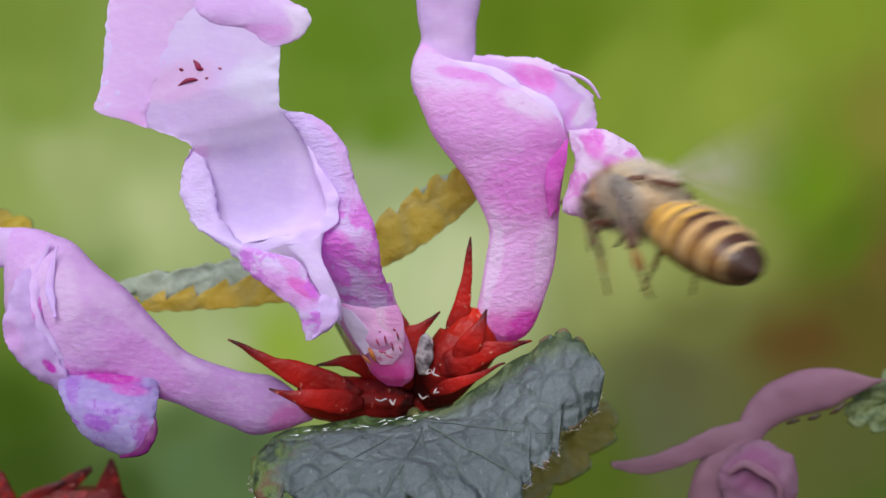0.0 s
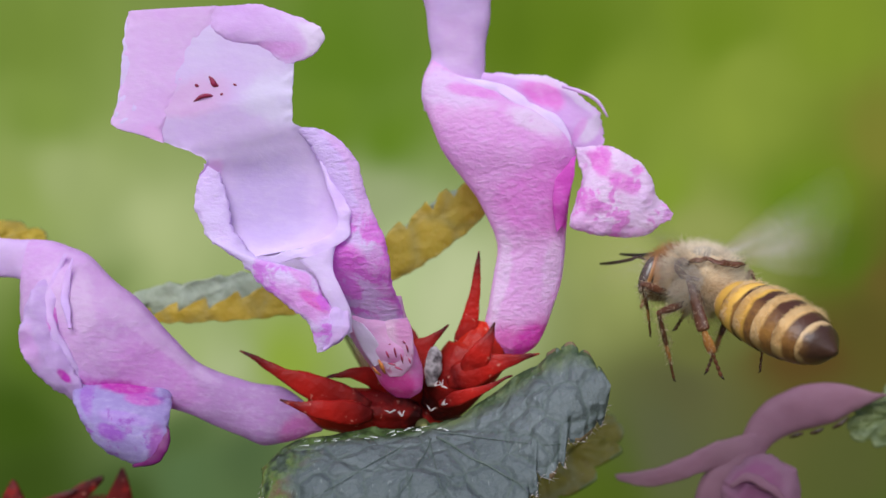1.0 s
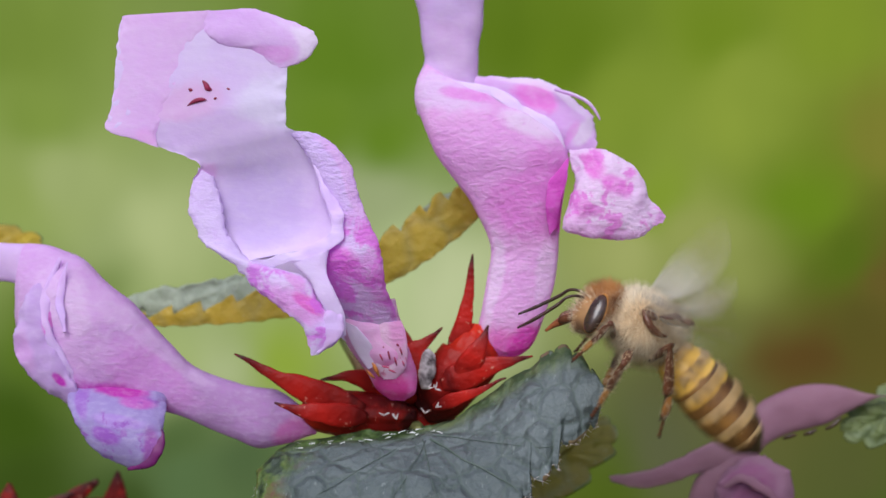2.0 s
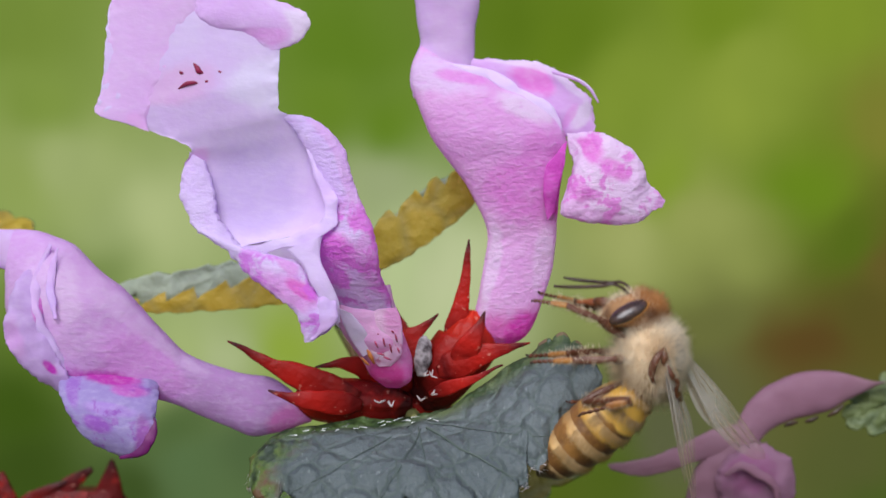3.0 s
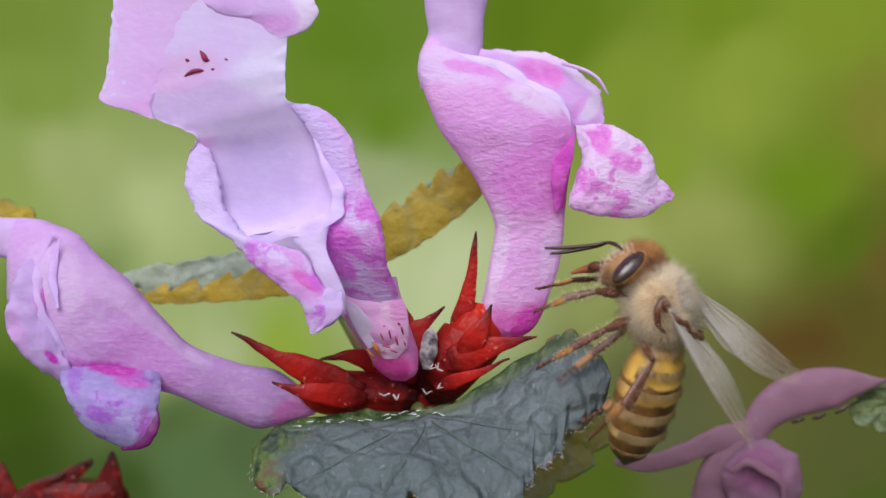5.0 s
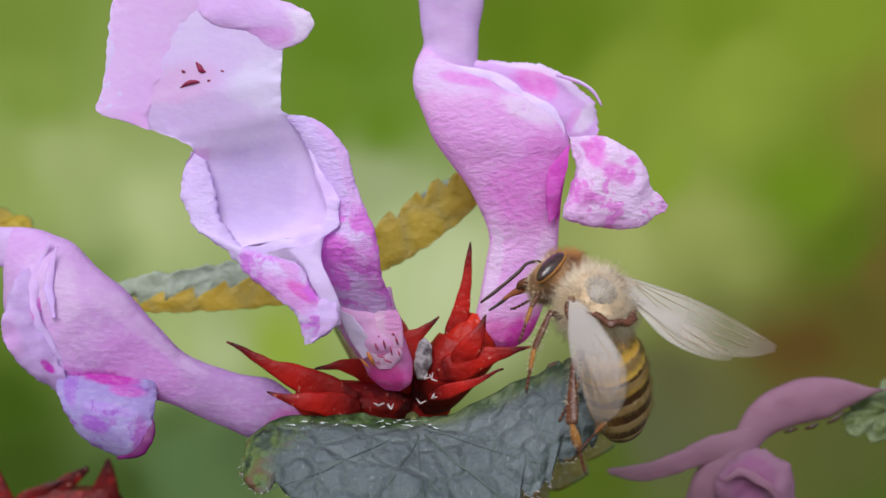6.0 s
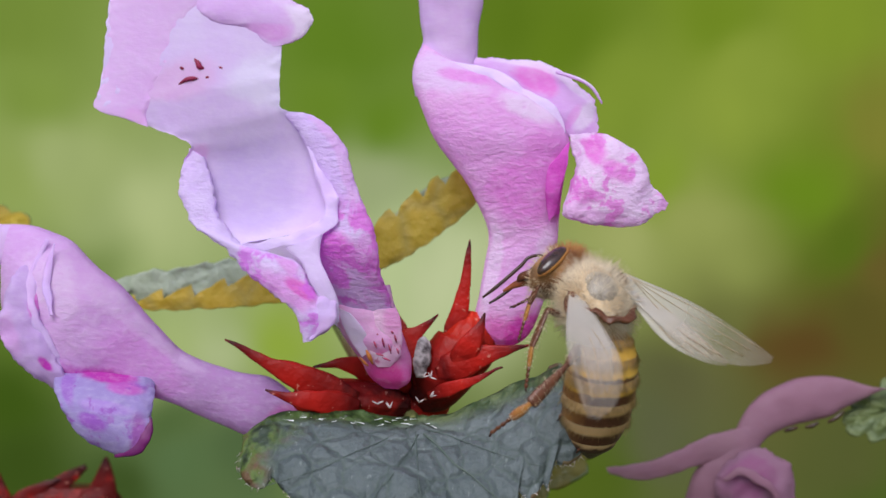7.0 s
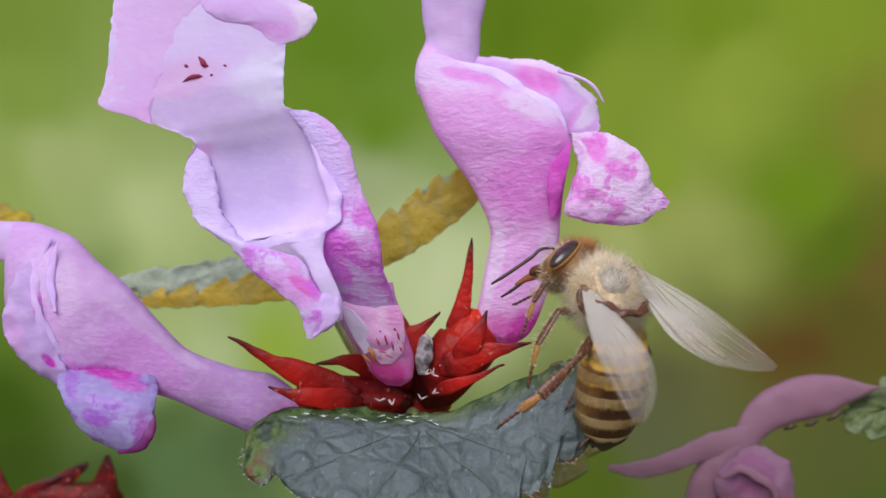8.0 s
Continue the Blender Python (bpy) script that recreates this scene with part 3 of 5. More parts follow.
def glowing_green():
    """Far greenery: soft drifts of light and dark growth that run into one another, too far to tell its leaves apart.
    It glows by itself, light and shade set in the drifts' colours.
    """
    m, n, l, b = mat("far_green_glow", 0.9, 0.0)
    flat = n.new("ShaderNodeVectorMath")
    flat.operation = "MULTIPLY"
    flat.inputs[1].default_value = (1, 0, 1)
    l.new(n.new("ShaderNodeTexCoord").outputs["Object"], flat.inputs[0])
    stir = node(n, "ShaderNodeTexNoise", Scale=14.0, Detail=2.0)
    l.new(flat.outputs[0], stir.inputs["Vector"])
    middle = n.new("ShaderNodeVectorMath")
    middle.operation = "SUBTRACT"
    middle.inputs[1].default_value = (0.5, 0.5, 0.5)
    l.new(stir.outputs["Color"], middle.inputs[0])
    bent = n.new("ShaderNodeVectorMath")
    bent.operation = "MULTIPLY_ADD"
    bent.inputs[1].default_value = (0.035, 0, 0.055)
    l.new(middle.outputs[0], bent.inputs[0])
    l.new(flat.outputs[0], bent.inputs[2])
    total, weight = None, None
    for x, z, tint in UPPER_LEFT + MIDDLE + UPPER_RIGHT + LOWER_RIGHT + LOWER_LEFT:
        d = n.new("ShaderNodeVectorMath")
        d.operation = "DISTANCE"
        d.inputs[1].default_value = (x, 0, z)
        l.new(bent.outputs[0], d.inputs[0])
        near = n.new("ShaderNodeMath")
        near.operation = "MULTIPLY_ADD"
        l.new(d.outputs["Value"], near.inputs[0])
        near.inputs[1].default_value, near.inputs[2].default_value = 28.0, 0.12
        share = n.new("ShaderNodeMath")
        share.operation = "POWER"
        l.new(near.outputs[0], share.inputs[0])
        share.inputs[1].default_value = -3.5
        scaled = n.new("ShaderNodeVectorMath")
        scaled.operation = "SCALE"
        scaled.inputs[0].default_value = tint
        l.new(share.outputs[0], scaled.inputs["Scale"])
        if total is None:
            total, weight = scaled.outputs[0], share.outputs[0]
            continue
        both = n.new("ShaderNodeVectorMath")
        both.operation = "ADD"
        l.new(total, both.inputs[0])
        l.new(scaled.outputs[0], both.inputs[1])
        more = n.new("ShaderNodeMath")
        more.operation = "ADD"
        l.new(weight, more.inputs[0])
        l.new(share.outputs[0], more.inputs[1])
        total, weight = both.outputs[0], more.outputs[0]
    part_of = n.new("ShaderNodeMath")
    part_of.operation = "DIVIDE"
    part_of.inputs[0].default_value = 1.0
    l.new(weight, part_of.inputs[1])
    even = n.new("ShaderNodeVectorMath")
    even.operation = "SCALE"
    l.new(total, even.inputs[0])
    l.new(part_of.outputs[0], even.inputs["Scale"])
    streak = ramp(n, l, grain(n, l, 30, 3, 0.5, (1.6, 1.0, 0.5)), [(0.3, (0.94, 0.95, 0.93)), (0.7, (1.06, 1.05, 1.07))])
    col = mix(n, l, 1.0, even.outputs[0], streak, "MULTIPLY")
    # nearly black base; the bank's brightness is all emission, not lit by the sun
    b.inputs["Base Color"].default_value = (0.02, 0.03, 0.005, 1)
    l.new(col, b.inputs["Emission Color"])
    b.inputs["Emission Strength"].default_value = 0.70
    return m


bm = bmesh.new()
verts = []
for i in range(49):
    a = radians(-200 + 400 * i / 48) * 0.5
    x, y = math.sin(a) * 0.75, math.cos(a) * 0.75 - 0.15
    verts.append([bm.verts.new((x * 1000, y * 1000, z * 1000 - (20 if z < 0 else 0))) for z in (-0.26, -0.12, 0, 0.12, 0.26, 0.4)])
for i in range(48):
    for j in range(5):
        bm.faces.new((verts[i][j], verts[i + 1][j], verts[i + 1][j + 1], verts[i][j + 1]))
bank = finish("backdrop", bm, glowing_green(), None)
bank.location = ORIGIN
tagged(bank, "glowing backdrop of far yellow-green meadow growth", "meadow", kind="structure")

# ---- plant ----
NODE = (-1.71, 1, -8.9)
stem = thing("stem", NODE, "thin square reddish stem of a dead-nettle", "stem")
part("stalk", loft([(NODE[0], 1.0, NODE[2] + 0.6, 0.9), (NODE[0] + 0.5, 2.0, -30, 1.3), (NODE[0] + 4, 6, -120, 1.6), (NODE[0] + 6, 9, -250, 1.8)], 1.0, 30, 8), stem_skin, stem)
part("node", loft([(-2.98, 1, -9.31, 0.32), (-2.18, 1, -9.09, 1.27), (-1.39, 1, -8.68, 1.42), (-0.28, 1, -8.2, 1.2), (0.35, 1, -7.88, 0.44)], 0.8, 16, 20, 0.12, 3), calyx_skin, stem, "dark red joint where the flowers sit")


def hairs_at(spots, parent):
    for x, y, z in spots:
        p = Vector((x, y, z))
        for k in range(3):
            d = Vector((random.uniform(-1, 1), random.uniform(-0.6, 0), random.uniform(-0.2, 1))).normalized()
            part("bristle", thread([(*p, 0.045), (*(p + d * 0.18), 0.04), (*(p + d * 0.36), 0.015)], 6, 6), white_hair, parent)


hairs_at([(-3.5, -2.5, -8.28), (-2.84, -2.5, -8.49), (-1.09, -2.6, -6.85), (-0.67, -2.4, -6.87), (-0.66, -2.6, -7.87), (-1.27, -2.5, -8.19)], stem)
part("nutlet", loft([(-1.29, -1.5, -6.95, 0.18), (-1.23, -1.5, -6.4, 0.46), (-1.16, -1.5, -5.64, 0.52), (-1.1, -1.5, -5.02, 0.37), (-1.04, -1.5, -4.75, 0.12)], 0.8, 14, 14, 0.1, 5, 0.4), nutlet_skin, stem, "small grey ribbed nutlet")


def sepal(rows, parent):
    a, b = np.array(rows[0]), np.array(rows[1])
    root = a + (a - b) * 0.7
    root[3] = a[3] * 0.35
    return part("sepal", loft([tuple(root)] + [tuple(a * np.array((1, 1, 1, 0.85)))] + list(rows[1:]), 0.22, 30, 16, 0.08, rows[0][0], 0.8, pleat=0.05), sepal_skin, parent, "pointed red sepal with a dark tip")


def right_flower():
    f = thing("flower", (0.5, 0, -7.78), "upright pink two-lipped nettle flower with a hanging lip", "flower", "flowers of the whorl")
    part("corolla", sheet([(2.68, -5.36, 3.71, -5.36, -0.2), (1.96, -4.95, 4.61, -4.76, -0.3), (1.68, -3.77, 5.26, -3.7, -0.3), (2.02, -2.3, 5.75, -2.15, -0.35), (2.36, -0.75, 6.09, -0.75, -0.4), (2.55, 0.65, 6.27, 0.5, -0.5), (2.17, 1.83, 6.35, 1.76, -0.7), (1.42, 3.37, 6.55, 3.27, -0.9), (0.49, 4.66, 6.76, 4.75, -0.9), (-0.49, 6.04, 6.91, 5.89, -1), (-0.93, 7.06, 6.41, 7.06, -1), (-1.3, 8.12, 5.5, 8.06, -0.9), (-1.7, 9.16, 4.06, 8.76, -0.7), (-1.58, 10.34, 2.61, 9.65, -0.5), (-1.09, 11.3, 0.5, 10.24, -0.3)], front=0.38, back=0.38, rings=180, across=80, ruffle=0.2, seed=2.0, size=1.8, wrinkle=0.016), petal_rose, f, "pink corolla, a slim tube swelling upwards, finely wrinkled")
    part("hood", sheet([(-1.54, 8.52, 2.08, 8.37, 0.5), (-1.57, 10.45, 1.91, 10.32, 0.3), (-1.07, 11.62, 1.97, 11.56, 0.2), (-1.25, 12.86, 2.1, 12.86, 0.1), (-1.44, 14.09, 2.25, 13.94, 0), (-1.75, 16.24, 2.56, 16.08, -0.2), (-1.52, 19.28, 3.76, 18.35, -0.5), (0.8, 21.21, 5.44, 19.51, -0.8), (4.5, 22.08, 6.35, 21, -1)], front=0.45, back=0.45, rings=80, across=50, ruffle=0.2, seed=3.0, size=1.3), petal_hood, f, "pale pink arched hood")
    part("side_lobe", sheet([(-0.6, 10.43, -0.28, 9.9, 0.2), (1.91, 10.58, 2.07, 9.57, 0.1), (3.62, 10.5, 3.47, 9.09, 0), (5.17, 10.38, 4.71, 8.13, -0.2), (6.4, 9.92, 5.63, 7.49, -0.4), (7.19, 9.15, 6.23, 6.85, -0.6), (8.14, 8.33, 6.69, 6.28, -0.7), (8.48, 7.31, 7.31, 6.04, -0.7), (8.54, 6.44, 8.08, 6.16, -0.7)], front=0.2, back=0.05, rings=90, across=50, ruffle=0.2, seed=4.0, size=1.0, frill=0.1), petal_flush, f, "pale lobe under the hood with a magenta flush")
    part("fold", loft([(-0.37, -0.9, 10.16, 0.062), (1.26, -1.25, 9.9, 0.246), (2.7, -1.35, 9.48, 0.307), (3.62, -1.45, 8.92, 0.337), (4.1, -1.5, 8.36, 0.337), (5.08, -1.6, 8.01, 0.367), (5.94, -1.55, 7.38, 0.337), (6.62, -1.4, 6.29, 0.092)], 0.2, 70, 16, 0.14, 4.0, 0.8), petal_rim, f, "pale raised fold")
    part("mouth_edge", sheet([(5.75, 1.5, 6.18, 2.05, -1.6), (5.54, 2.92, 6.34, 3.17, -1.9), (5.67, 4.3, 6.67, 4.39, -1.9), (6.15, 4.97, 6.76, 5.21, -1.9), (6.68, 5.64, 6.89, 5.8, -1.8)], front=0.16, back=0, rings=50, across=24, ruffle=0.1, seed=5.0), petal_edge, f, "deep magenta edge of the mouth")
    part("lower_lip", sheet([(6.91, 6.21, 6.91, 5.6, -1.6), (7.73, 6.24, 7.18, 4.29, -2), (8.6, 6.18, 6.63, 2.91, -2.3), (9.61, 5.71, 6.5, 1.72, -2.5), (10.45, 5.02, 7.73, 1.33, -2.5), (10.97, 4.26, 9.18, 1.18, -2.5), (11.13, 3.51, 10.53, 1.27, -2.4), (11.75, 2.91, 11.3, 1.82, -2.3), (12.1, 2.46, 11.92, 2.12, -2.2)], front=0.26, back=-0.1, rings=110, across=60, ruffle=0.2, seed=6.0, size=0.9, frill=0.08, wrinkle=0.014), petal_mark, f, "white lower lip with magenta blotches and fine ripples")
    part("stamen", loft([(6.2, -1, 9.65, 0.093), (6.97, -1.6, 9.33, 0.107), (7.66, -1.8, 9, 0.098), (8.17, -1.8, 8.57, 0.092), (8.6, -1.8, 7.84, 0.046)], 1.0, 24, 8), petal_fold, f, "curved pale filament")
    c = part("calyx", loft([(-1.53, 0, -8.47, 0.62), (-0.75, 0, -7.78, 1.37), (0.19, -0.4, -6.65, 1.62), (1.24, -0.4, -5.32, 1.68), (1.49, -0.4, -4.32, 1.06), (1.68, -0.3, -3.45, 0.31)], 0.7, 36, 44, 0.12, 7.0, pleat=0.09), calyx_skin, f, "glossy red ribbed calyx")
    sepal([(0.68, -0.6, -4.62, 0.74), (0.99, -0.7, -3.22, 0.46), (1.27, -0.8, -1.51, 0.25), (1.42, -0.8, -0.28, 0.15), (1.51, -0.8, 0.53, 0.03)], c)
    sepal([(1.04, -1.8, -5.83, 0.79), (1.58, -2.1, -4.95, 0.55), (2, -2.1, -4.16, 0.24), (2.31, -2, -3.44, 0.03)], c)
    sepal([(0.67, -1.6, -6.33, 0.98), (2.16, -1.9, -5.76, 0.61), (3.46, -2.1, -5.44, 0.24), (4.67, -2.2, -5.19, 0.03)], c)
    sepal([(0.03, -2, -7.64, 0.46), (1.24, -2.5, -7.16, 0.24), (2.23, -2.8, -6.71, 0.12), (3.18, -2.9, -6.28, 0.03)], c)
    return f


def middle_flower():
    f = thing("flower", (-2.44, -1, -7.99), "pale lilac nettle flower with its open mouth showing", "flower", "flowers of the whorl")
    part("hood", sheet([(-10.27, 0.26, -5.98, 1.03, -6.4, -0.03), (-11.43, 0.6, -5.5, 1.6, -6.3, -0.09), (-12.72, 1.46, -5.15, 2.61, -6.3, -0.14), (-13.22, 3.18, -4.92, 4.03, -6.35, -0.15), (-13.13, 4.32, -5.26, 5.32, -6.4, -0.13), (-12.75, 5.22, -6.73, 6.5, -6.6, -0.08), (-13.76, 5.77, -8.13, 7.08, -6.8, -0.03), (-15.44, 6.39, -8.2, 7.84, -6.9, 0), (-17.35, 7.03, -8.22, 8.53, -7, 0.01), (-17.35, 7.68, -8.19, 9.38, -7, 0.01), (-17.09, 8.82, -8.14, 10.18, -7, 0.01), (-16.95, 10.23, -8.05, 11.37, -7, 0.01), (-16.84, 11.65, -8.11, 12.36, -7, 0.01), (-16.66, 12.95, -10.33, 13.23, -6.9, 0.01)], rings=130, across=60, ruffle=0.06, seed=14.0, size=1.6, frill=0.1), petal_throat, f, "pale hood and hollow throat in one crumpled sheet")
    part("side_flap", sheet([(-15.92, 6.54, -14.78, 6.09, -7.0), (-17.5, 7.08, -14.92, 6.68, -7.0), (-17.16, 8.24, -14.5, 8.1, -7.0), (-16.93, 10.22, -13.62, 9.71, -7.0), (-16.82, 11.36, -13.37, 11.07, -7.0), (-16.68, 12.49, -12.43, 12.06, -7.0), (-16.59, 12.94, -12, 13.16, -7.0)], front=0.06, back=-0.03, rings=70, across=40, thick=0.05, ruffle=0.03, seed=16.5, size=1.3, frill=0.08), petal_flap, f, "pale flap folded over the hood")
    part("side_lobe", sheet([(-8.67, 10.14, -7.99, 10.22, -7.0), (-9.31, 10.67, -7.19, 10.56, -7.0), (-10.16, 11.12, -6.62, 11.18, -7.0), (-11.15, 11.29, -6.57, 11.78, -7.0), (-12.28, 11.92, -7.47, 12.4, -7.0), (-12.42, 13.1, -9.73, 13.24, -7.0)], front=0.11, back=-0.02, rings=60, across=50, thick=0.08, ruffle=0.07, seed=15.0, size=1.0, frill=0.08), petal_fold, f, "folded-over mauve corner of the hood")
    part("throat_wall", sheet([(-6.97, -4.68, -6.63, -4.62, -7), (-7.36, -3.37, -5.49, -3.71, -7.1), (-8.12, -2.52, -5.92, -2.75, -7.1), (-9.69, -1.39, -6.63, -1.81, -7), (-10.76, -0.17, -7.35, -0.6, -6.9), (-12.3, 0.94, -9.57, 0.03, -6.7), (-12.88, 1.6, -10.57, 0.66, -6.5), (-13.33, 2.89, -11.41, 1.89, -6.4), (-13.23, 4.04, -11.74, 3.47, -6.3), (-12.89, 5.13, -12.09, 4.61, -6.3)], front=0.28, back=-0.12, rings=100, across=50, ruffle=0.12, seed=17.0, size=0.9, frill=0.12), petal_cheek, f, "pale wall of the mouth and lower lip, marbled magenta")
    part("lip_lobe", sheet([(-5.2, -3.5, -2.8, -4.1, -3.9), (-5.97, -2.06, -2.67, -2.64, -4.9), (-6.37, -0.69, -3.15, -1.41, -5.8), (-6.4, 0.46, -3.31, -0.11, -6.5), (-5.65, 1.23, -3.51, 1.08, -6.6), (-5.59, 2.17, -4.05, 2.31, -6.6), (-6.17, 3.46, -4.6, 3.88, -6.5), (-6.62, 4.74, -4.94, 5.23, -6.5), (-7.31, 5.88, -5.97, 6.37, -6.5), (-8.2, 6.94, -6.97, 6.88, -6.5)], front=0.34, back=0.1, rings=100, across=50, ruffle=0.12, seed=18.0, size=0.9, frill=0.08), petal_lobe, f, "magenta wrinkled lobe running up the side of the mouth")
    part("funnel", sheet([(-5.18, -4.43, -2.8, -4.28, -3.6), (-7.14, -2.6, -3.04, -2.6, -4.8), (-9.23, -0.98, -3.36, -0.84, -5.6), (-11.04, 0.46, -3.85, 0.6, -6)], front=-0.05, back=0.05, rings=40, across=40, ruffle=0.1, seed=24.0), petal_rim, f, "pale inside of the mouth")
    part("corolla_tube", sheet([(-3.14, -7.42, -2.38, -7.48, -2.6), (-3.85, -6.82, -1.71, -6.94, -2.9), (-4.3, -5.95, -1.7, -5.95, -3.3), (-5.1, -4.81, -1.93, -5.01, -3.8), (-5.5, -3.97, -2.25, -3.97, -4), (-5.67, -3.07, -2.48, -3.07, -4.1), (-5.3, -2.04, -2.78, -1.89, -4)], front=0.5, back=0.5, rings=70, across=50, ruffle=0.14, seed=11.0, size=1.0), petal_foot, f, "pink tube with an open rim")
    part("throat_rim", loft([(-12.08, -6.65, 1.17, 0.085), (-11.05, -6.85, 0.48, 0.17), (-9.75, -7, 0.11, 0.227), (-8.61, -7.05, 0.2, 0.255), (-7.47, -7.1, 0.48, 0.283), (-6.4, -7.1, 0.85, 0.311), (-5.72, -7.1, 1.36, 0.34), (-5.55, -7.05, 2.15, 0.312), (-5.96, -6.92, 3.29, 0.255), (-6.49, -6.75, 4.3, 0.199), (-6.79, -6.6, 5.3, 0.057)], 0.13, 90, 18, 0.2, 13.0, 0.7), petal_lip, f, "rolled pale rim of the mouth")
    part("ridge", sheet([(-5.45, -3.8, -5.22, -3.66, -6.9), (-5.99, -2.8, -5.31, -2.46, -7.2), (-6.55, -1.81, -5.76, -1.38, -7.3), (-7.12, -0.68, -6.21, -0.31, -7.25), (-7.9, 0.03, -6, 0.76, -7.1)], front=0.22, back=0, rings=50, across=24, ruffle=0.1, seed=19.0, size=0.8), petal_lip, f, "pale ridge down the lip")
    part("lip_tongue", sheet([(-6.68, -4.56, -6.34, -4.44, -7.1), (-6.33, -3.78, -5.48, -3.78, -7.25), (-6.44, -2.94, -5.31, -2.94, -7.25), (-6.16, -2.37, -5.48, -2.23, -7.2)], front=0.3, back=0, rings=40, across=24, ruffle=0.16, seed=20.0, size=0.6, frill=0.06), petal_hood, f, "pale inner fold of the lip")
    part("opening", sheet([(-4.25, -5.64, -3.95, -5.49, -4.2), (-4.75, -4.81, -3.9, -4.67, -4.6), (-5.19, -3.91, -4.17, -4.06, -5), (-5.4, -3.02, -4.76, -3.31, -5.4)], front=0.15, back=0, rings=30, across=20, ruffle=0.06, seed=20.5), petal_rim, f, "pale oval slit in the tube")
    part("tube_panel", sheet([(-3.44, -6.2, -2.79, -6.2, -3.85), (-3.81, -5.64, -2.25, -5.58, -4.1), (-3.94, -4.82, -2.12, -4.62, -4.45), (-3.78, -3.78, -2.23, -3.63, -4.75), (-3.62, -3.13, -2.45, -3.04, -4.9)], front=0.12, back=0, rings=40, across=30, ruffle=0.05, seed=22.0), petal_panel, f, "pale pink inner face of the tube with pollen specks")
    part("pollen", loft([(-3.61, -4.62, -4.75, 0.026), (-3.52, -4.7, -4.95, 0.053), (-3.43, -4.6, -5.16, 0.026)], 0.6, 8, 8), pollen_dark, f)
    part("pollen", loft([(-3.17, -4.62, -4.58, 0.026), (-3.11, -4.7, -4.83, 0.053), (-3.05, -4.6, -5.11, 0.026)], 0.6, 8, 8), anther_dark, f)
    part("pollen", loft([(-3.49, -4.62, -5.43, 0.026), (-3.28, -4.7, -5.48, 0.053), (-3.08, -4.6, -5.55, 0.026)], 0.6, 8, 8), pollen_dark, f)
    part("pollen", loft([(-2.82, -4.62, -4.96, 0.026), (-2.75, -4.7, -5.19, 0.053), (-2.7, -4.6, -5.43, 0.026)], 0.6, 8, 8), anther_dark, f)
    part("pollen", loft([(-3.14, -4.62, -5.63, 0.026), (-2.93, -4.7, -5.71, 0.053), (-2.73, -4.6, -5.81, 0.026)], 0.6, 8, 8), pollen_dark, f)
    part("pollen", loft([(-2.52, -4.62, -4.46, 0.026), (-2.46, -4.7, -4.66, 0.053), (-2.41, -4.6, -4.87, 0.026)], 0.6, 8, 8), anther_dark, f)
    part("pollen", loft([(-3.52, -4.62, -4.37, 0.026), (-3.4, -4.7, -4.42, 0.053), (-3.29, -4.6, -4.49, 0.026)], 0.6, 8, 8), pollen_dark, f)
    part("pollen", loft([(-2.73, -4.62, -4.22, 0.026), (-2.64, -4.7, -4.31, 0.053), (-2.55, -4.6, -4.4, 0.026)], 0.6, 8, 8), anther_dark, f)
    part("pollen", loft([(-2.41, -4.62, -5.16, 0.026), (-2.34, -4.7, -5.3, 0.053), (-2.29, -4.6, -5.46, 0.026)], 0.6, 8, 8), pollen_dark, f)
    part("pollen", loft([(-3.99, -4.6, -5.25, 0.044), (-3.82, -4.5, -5.61, 0.118), (-3.66, -4.2, -6.02, 0.044)], 0.8, 10, 10), pollen_orange, f)
    part("pollen", loft([(-4.35, -4.4, -5.62, 0.029), (-4.1, -4.3, -5.92, 0.077), (-3.9, -4.1, -6.12, 0.03)], 0.8, 10, 10), pollen_orange, f)
    part("anther", loft([(-12.47, -7.02, 9.55, 0.043), (-12.29, -7.08, 9.32, 0.127), (-12.18, -7.08, 9.12, 0.142), (-11.96, -7.02, 9.04, 0.043)], 0.8, 14, 10), anther_dark, f, "dark red anther tip")
    part("anther", loft([(-13.26, -7.02, 8.25, 0.034), (-12.85, -7.08, 8.49, 0.113), (-12.49, -7.08, 8.55, 0.099), (-12.24, -7.02, 8.53, 0.028)], 0.8, 14, 10), anther_dark, f, "dark red anther tip")
    part("anther", loft([(-13.21, -7, 9.16, 0.028), (-13.09, -7.05, 9.06, 0.085), (-12.95, -7, 9.04, 0.028)], 0.8, 14, 10), anther_dark, f, "dark red anther tip")
    part("anther", loft([(-11.96, -7, 8.59, 0.028), (-11.81, -7.04, 8.61, 0.074), (-11.71, -7, 8.67, 0.028)], 0.8, 14, 10), anther_dark, f, "dark red anther tip")
    part("anther", loft([(-11.28, -7, 9.16, 0.028), (-11.13, -7.04, 9.09, 0.057), (-11.03, -7, 9.04, 0.028)], 0.8, 14, 10), anther_dark, f, "dark red anther tip")
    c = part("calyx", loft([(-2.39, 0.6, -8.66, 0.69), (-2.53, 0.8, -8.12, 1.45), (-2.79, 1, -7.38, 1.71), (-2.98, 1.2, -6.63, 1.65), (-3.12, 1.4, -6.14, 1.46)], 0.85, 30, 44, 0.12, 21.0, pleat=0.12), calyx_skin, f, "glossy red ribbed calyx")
    sepal([(-3.76, 0.2, -6.92, 0.88), (-4.74, -0.2, -6.45, 0.53), (-5.72, -0.4, -6.28, 0.28), (-6.5, -0.4, -6.4, 0.12), (-7.15, -0.4, -6.53, 0.03)], c)
